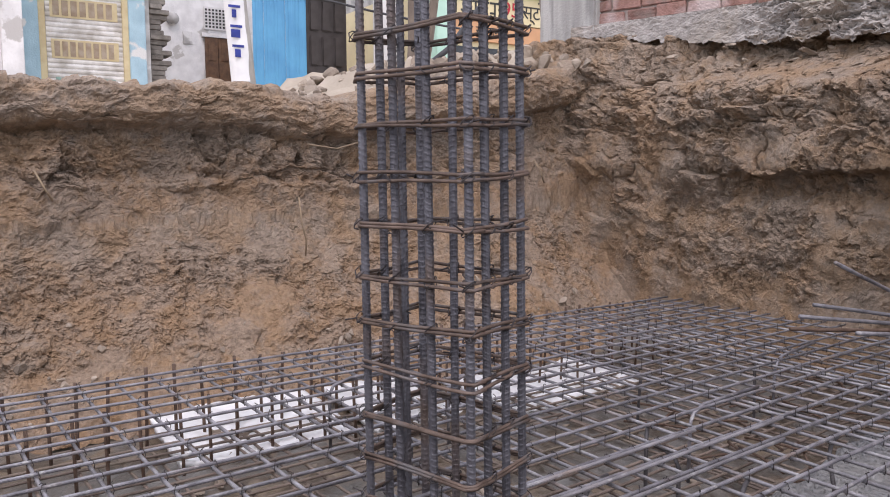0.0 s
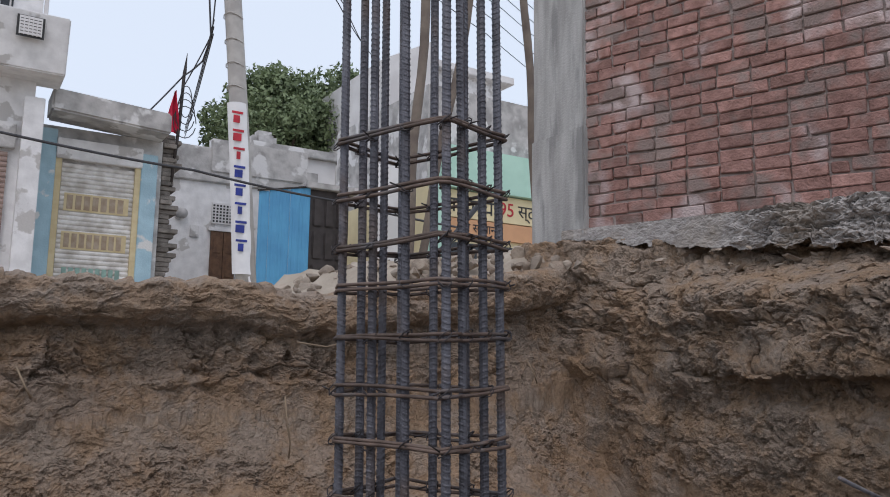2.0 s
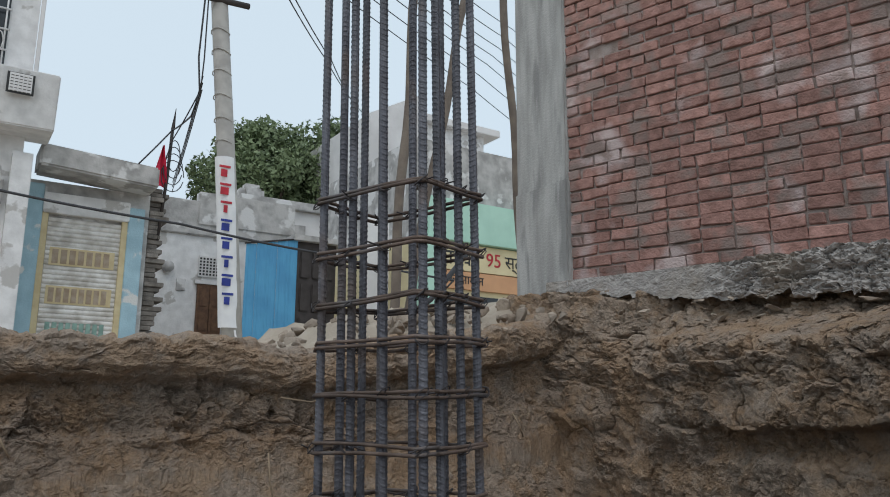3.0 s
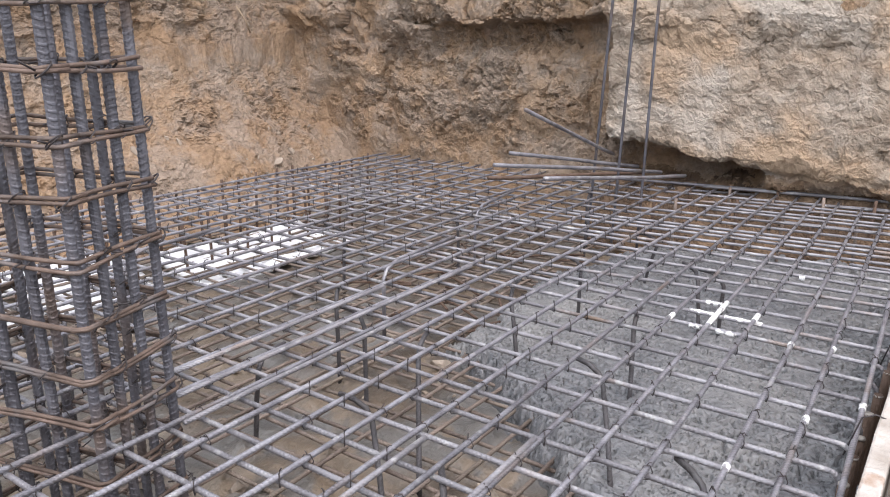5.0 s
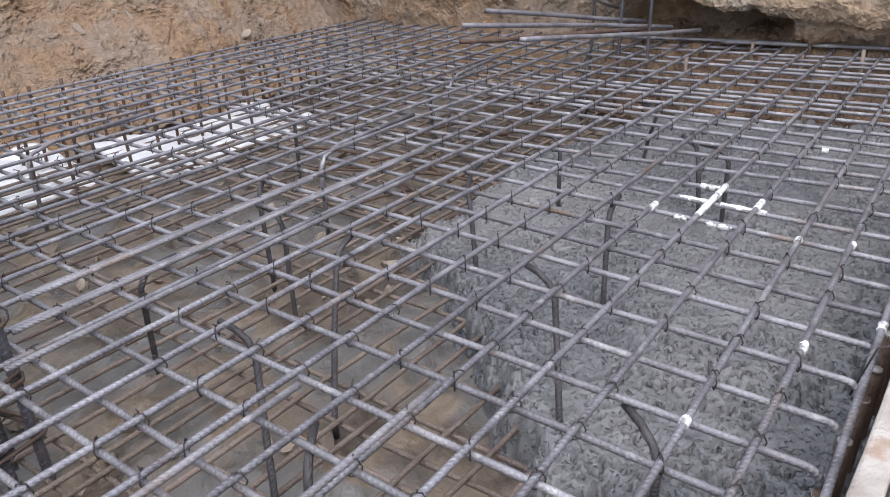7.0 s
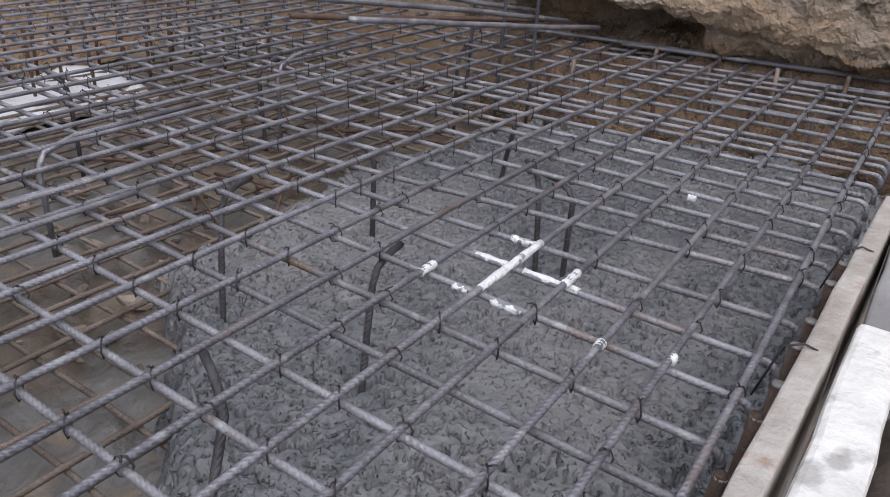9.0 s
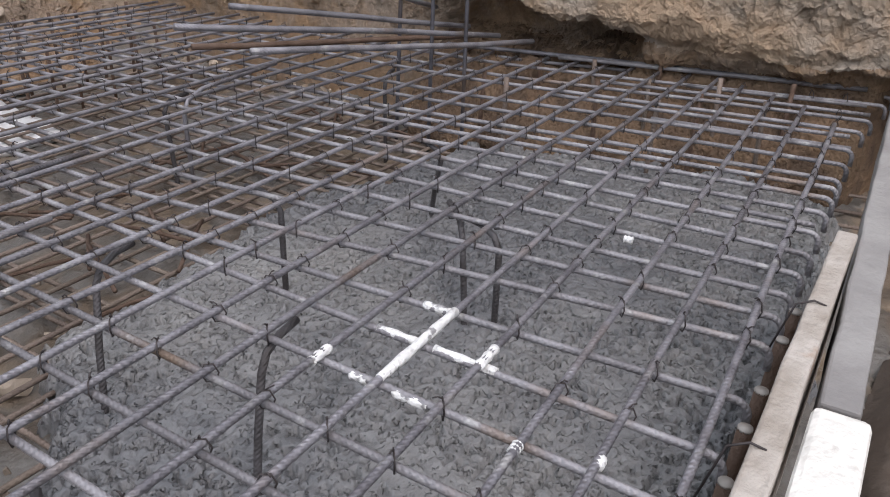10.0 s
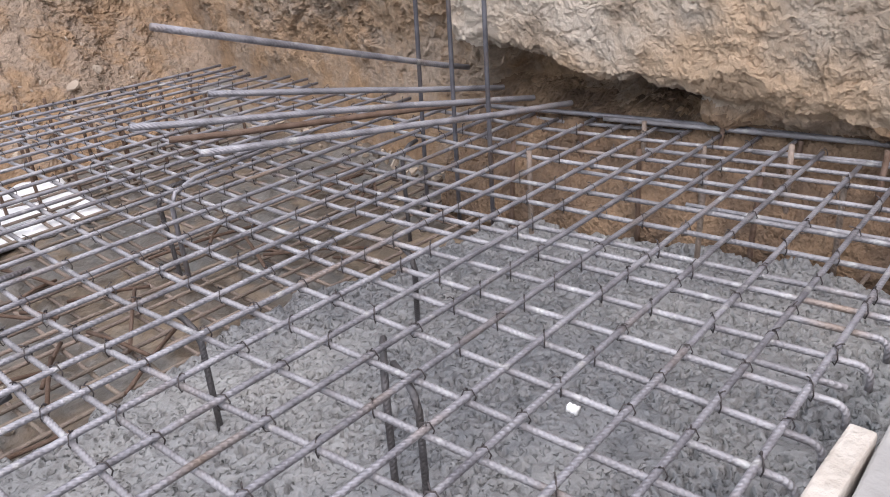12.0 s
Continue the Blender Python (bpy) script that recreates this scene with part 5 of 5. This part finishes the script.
box("sign_board", (8.62, 13.22, 3.62), (13.5, 13.296, 4.2), M_SIGN, store, "cream signboard with black and orange letters", 0.005)
box("sign_board", (8.62, 13.22, 3.22), (13.5, 13.296, 3.60), M_SIGN_O, store, "orange strip of the signboard", 0.005)
box("side_post", (8.30, 13.0, GZ), (8.60, 13.3, 4.25), M_MINT, store, "mint green pillar", 0.01)
flat = Matrix.Rotation(radians(90), 4, "X")
for k in range(5):
    box("sign_stroke", (8.75 + 0.24 * k, 13.21, 3.98), (8.97 + 0.24 * k, 13.219, 4.02), M_BLACK, store)
    box("sign_stroke", (8.86 + 0.24 * k, 13.21, 3.74), (8.90 + 0.24 * k, 13.219, 3.98), M_BLACK, store)
    box("sign_stroke", (8.76 + 0.24 * k, 13.21, 3.78), (8.86 + 0.24 * k, 13.219, 3.82), M_BLACK, store)
text_mesh("sign_text", "95", 0.42, M_RED, store, Matrix.Translation((10.25, 13.212, 3.90)) @ flat)
text_mesh("sign_text", "स्टो", 0.40, M_BLACK, store, Matrix.Translation((10.85, 13.212, 3.90)) @ flat)
text_mesh("sign_text", "का सामान", 0.26, M_BLACK, store, Matrix.Translation((9.5, 13.212, 3.42)) @ flat)
# flat panel before the wall, coloured as the shaded shop interior
box("shop_opening_shade", (8.8, 13.27, GZ), (13.0, 13.299, 3.1), M_OPENING, store, "near-black panel painted as the shade inside the shop")
white_panel = thing("white_board", "pale blue-white board standing beside the store", "board")
box("board", (7.25, 13.6, GZ), (7.85, 13.66, 4.6), M_PALE, white_panel, bevel=0.01)

# tree behind the houses
def tree(at, height, spread_r, seed):
    rng = random.Random(seed)
    x0, y0, z0 = at
    t = thing("tree", "leafy green tree behind the houses", "tree", at=at)
    v, f = tube_data([(0, 0, 0), (0.1, 0, height * 0.3), (-0.1, 0.1, height * 0.55)], [0.28, 0.22, 0.14], 10)
    for k in range(9):
        a = k * 2.4
        tube_data([(0, 0, height * (0.35 + 0.02 * k)), (0.5 * spread_r * math.cos(a), 0.5 * spread_r * math.sin(a), height * (0.58 + 0.02 * k)), (0.8 * spread_r * math.cos(a), 0.8 * spread_r * math.sin(a), height * (0.70 + 0.03 * (k % 4)))], [0.12, 0.07, 0.03], 7, v, f)
    mesh_object("trunk", v, f, M_BARK, t)
    verts, faces = [], []
    clumps = []
    for k in range(80):
        a, r = rng.uniform(0, 6.28), spread_r * math.sqrt(rng.random())
        clumps.append((r * math.cos(a), r * math.sin(a), height * (0.58 + 0.40 * rng.random() * (1 - 0.55 * (r / spread_r) ** 2)), rng.uniform(0.45, 0.85)))
    for cx, cy, cz, cr in clumps:
        for _ in range(300):
            d = Vector((rng.gauss(0, 1), rng.gauss(0, 1), rng.gauss(0, 0.75))).normalized() * cr * rng.uniform(0.6, 1.0)
            p = Vector((cx, cy, cz)) + d
            s = rng.uniform(0.06, 0.13)
            u = Vector((rng.gauss(0, 1), rng.gauss(0, 1), rng.gauss(0, 1))).normalized()
            w = u.cross(Vector((rng.gauss(0, 1), rng.gauss(0, 1), rng.gauss(0, 1)))).normalized()
            b = len(verts)
            verts.extend([p - u * s, p + w * s * 0.5, p + u * s, p - w * s * 0.5])
            faces.append((b, b + 1, b + 2, b + 3))
    mesh_object("crown", verts, faces, M_LEAF, t, "dense green crown", smooth=False)
    return t


tree((9.55, 26.0, GZ), 10.5, 2.3, 3)
tree((12.0, 26.5, GZ), 11.0, 2.1, 8)

# bamboo props behind the corner of the brick building
for a, b, r in (((3.66, 6.0, 1.15), (3.93, 6.0, 5.6), 0.045), ((3.80, 6.1, 1.2), (4.62, 6.0, 5.6), 0.040), ((5.28, 6.0, 1.2), (4.96, 6.0, 5.6), 0.042)):
    pts = [Vector(a).lerp(Vector(b), k / 14) + Vector((0.02 * math.sin(k), 0, 0)) for k in range(15)]
    ob = tube("bamboo_prop", pts, [r * (1.06 if k % 3 == 0 else 1) for k in range(15)], M_BAMBOO, sides=10)
    tagged(ob, "weathered bamboo prop standing behind the bank", "bamboo pole", "bamboo props")

# rubble on the bank
def stone(seed, size):
    rng = random.Random(seed)
    bm = bmesh.new()
    bmesh.ops.create_icosphere(bm, subdivisions=2, radius=1.25)
    dirs = [Vector((rng.gauss(0, 1), rng.gauss(0, 1), rng.gauss(0, 1))).normalized() for _ in range(11)]
    lim = [rng.uniform(0.45, 0.85) for _ in dirs]
    for v in bm.verts:
        for d, l in zip(dirs, lim):
            over = v.co.dot(d) - l
            if over > 0:
                v.co -= d * over
        v.co *= 1 + 0.05 * fbm(v.co.x, v.co.y, v.co.z + seed, 3)
        v.co.x *= size
        v.co.y *= size * 0.8
        v.co.z *= size * 0.6
    me = bpy.data.meshes.new("stone")
    bm.to_mesh(me)
    bm.free()
    me.materials.append(M_STONE)
    return me


STONES = [stone(k, 1.0) for k in range(7)]
rngs = random.Random(21)
rubble = thing("rubble_heap", "heap of broken stone and earth on the bank edge", "rubble")
for k in range(150):
    x = rngs.uniform(1.75, 3.7)
    y = rngs.uniform(3.62, 4.7)
    s = 0.02 + 0.055 * rngs.random() ** 2
    z = rim_z(x) - 0.02 + 0.16 * smooth01(1.5, 2.4, x) * smooth01(3.6, 4.4, y) + rngs.uniform(-0.02, 0.03)
    shared("stone", STONES[k % 7], rubble, pose(x, y, z, rngs.uniform(0, 360), rngs.uniform(-30, 30), rngs.uniform(0, 360)) @ Matrix.Diagonal((s, s, s, 1)))
ledge = thing("ledge_stones", "broken stones and cement crust along the foot of the plinth", "rubble")
for k in range(70):
    y = rngs.uniform(0.6, 4.1)
    s = 0.015 + 0.035 * rngs.random() ** 2
    x = 3.80 + rngs.uniform(-0.06, 0.03) + (wall_shift(y) if y > 1.6 else 0)
    z = 1.36 + rngs.uniform(-0.08, 0.06) + 0.08 * smooth01(2.9, 1.6, y) * rngs.random()
    shared("stone", STONES[k % 7], ledge, pose(x, y, z, rngs.uniform(-25, 25), rngs.uniform(-25, 25), rngs.uniform(0, 360)) @ Matrix.Diagonal((s, s * 1.4, s * 0.55, 1)))
crumbs = thing("fallen_crumbs", "loose crumbs of earth fallen at the foot of the banks", "rubble")
for k in range(200):
    if k < 120:
        x, y = rngs.uniform(0.0, 3.4), 3.0 + 0.35 * rngs.random() ** 1.5
        z = lerp_list(PN_Y[:4], PN_Z[:4], y) + 0.005
    else:
        x, y = 3.70 - 0.12 * rngs.random(), rngs.uniform(1.7, 3.0)
        z = -0.26
    s = 0.008 + 0.022 * rngs.random() ** 2
    shared("crumb", STONES[k % 7], crumbs, pose(x, y, z, rngs.uniform(0, 360), rngs.uniform(0, 360), 0) @ Matrix.Diagonal((s, s, s, 1)))

debris = thing("mud_clods", "clods of mud and chips of stone on the pit floor", "rubble")
for k in range(150):
    x, y = rngs.uniform(0.7, 2.3), rngs.uniform(0.3, 2.3)
    if pour_inside(x, y) > -0.05:
        continue
    s = 0.006 + 0.022 * rngs.random() ** 2.5
    shared("clod", STONES[k % 7], debris, pose(x, y, FLOOR_Z + 0.01, rngs.uniform(0, 360), rngs.uniform(-30, 30), rngs.uniform(0, 360)) @ Matrix.Diagonal((s * 1.3, s, s, 1)))

# rag hanging from the crust, dry roots
def rag_point(u, v):
    y = 1.40 - 0.95 * u
    drop = (0.06 + 0.07 * abs(math.sin(u * 11)) + 0.04 * math.sin(u * 31)) * v
    return 3.58 - 0.05 * v + 0.03 * math.sin(u * 25) * v, y, 1.385 - drop + 0.02 * math.sin(u * 9)


rag = grid_object("hanging_rag", 80, 10, rag_point, M_RAG)
rag.modifiers.new("thickness", "SOLIDIFY").thickness = 0.006
tagged(rag, "torn grey cloth hanging over the top of the bank", "cloth")
for i, pts in enumerate(([(1.60, 3.42, 0.57), (1.605, 3.40, 0.45), (1.63, 3.41, 0.36), (1.64, 3.45, 0.28)], [(1.66, 3.45, 0.82), (1.80, 3.42, 0.80), (1.92, 3.44, 0.83)], [(0.50, 3.46, 0.70), (0.53, 3.42, 0.63), (0.56, 3.45, 0.58)], [(3.0, 3.4, 0.75), (3.02, 3.36, 0.68), (3.06, 3.38, 0.62)])):
    ob = tube("dry_root", pts, 0.004, M_ROOT, sides=6)
    tagged(ob, "thin pale dry root sticking out of the bank", "root", "roots")
tube_ob = tube("black_hose", [(3.3, 7.0, 1.2), (3.9, 6.9, 1.35), (4.6, 6.8, 1.9), (5.2, 6.8, 2.6)], 0.03, M_CABLE, sides=8)
tagged(tube_ob, "black hose rising over the rubble", "hose")

# scraps of steel lying on the mat and floor
rngo = random.Random(31)
for k in range(26):
    x, y = rngo.uniform(2.3, 3.4), rngo.uniform(1.25, 1.9)
    a, l = rngo.uniform(0, 3.14), rngo.uniform(0.08, 0.3)
    z = -0.226 if k % 3 else -0.21
    ob = bar_along("steel_scrap", [(x, y, z), (x + l * 0.5 * math.cos(a), y + l * 0.5 * math.sin(a), z + 0.006), (x + l * math.cos(a), y + l * math.sin(a), z)], M_RUST, None, 0.0045)
    tagged(ob, "short rusty steel offcut lying on the lower mat", "steel offcut", "steel offcuts")
for k, (x, y, a) in enumerate([(1.27, 2.28, 0.1), (1.62, 2.10, 0.15), (2.78, 1.68, 0.2), (2.05, 1.45, 0.1)]):
    d = Vector((math.cos(a), math.sin(a), 0))
    n = Vector((-d.y, d.x, 0))
    c = Vector((x, y, 0.008))
    pts = [c + d * 0.35 + n * 0.0, c + d * 0.05, c - d * 0.02 - n * 0.01 + Vector((0, 0, -0.012)), c - d * 0.035 - n * 0.01 + Vector((0, 0, -0.04)), c - d * 0.035 - n * 0.01 + Vector((0, 0, -0.22))]
    ob = bar_along("bent_bar", pts, M_BAR, None, 0.0058)
    tagged(ob, "grey steel bar bent down through the mat", "steel bar", "bent bars")
lay_bricks()
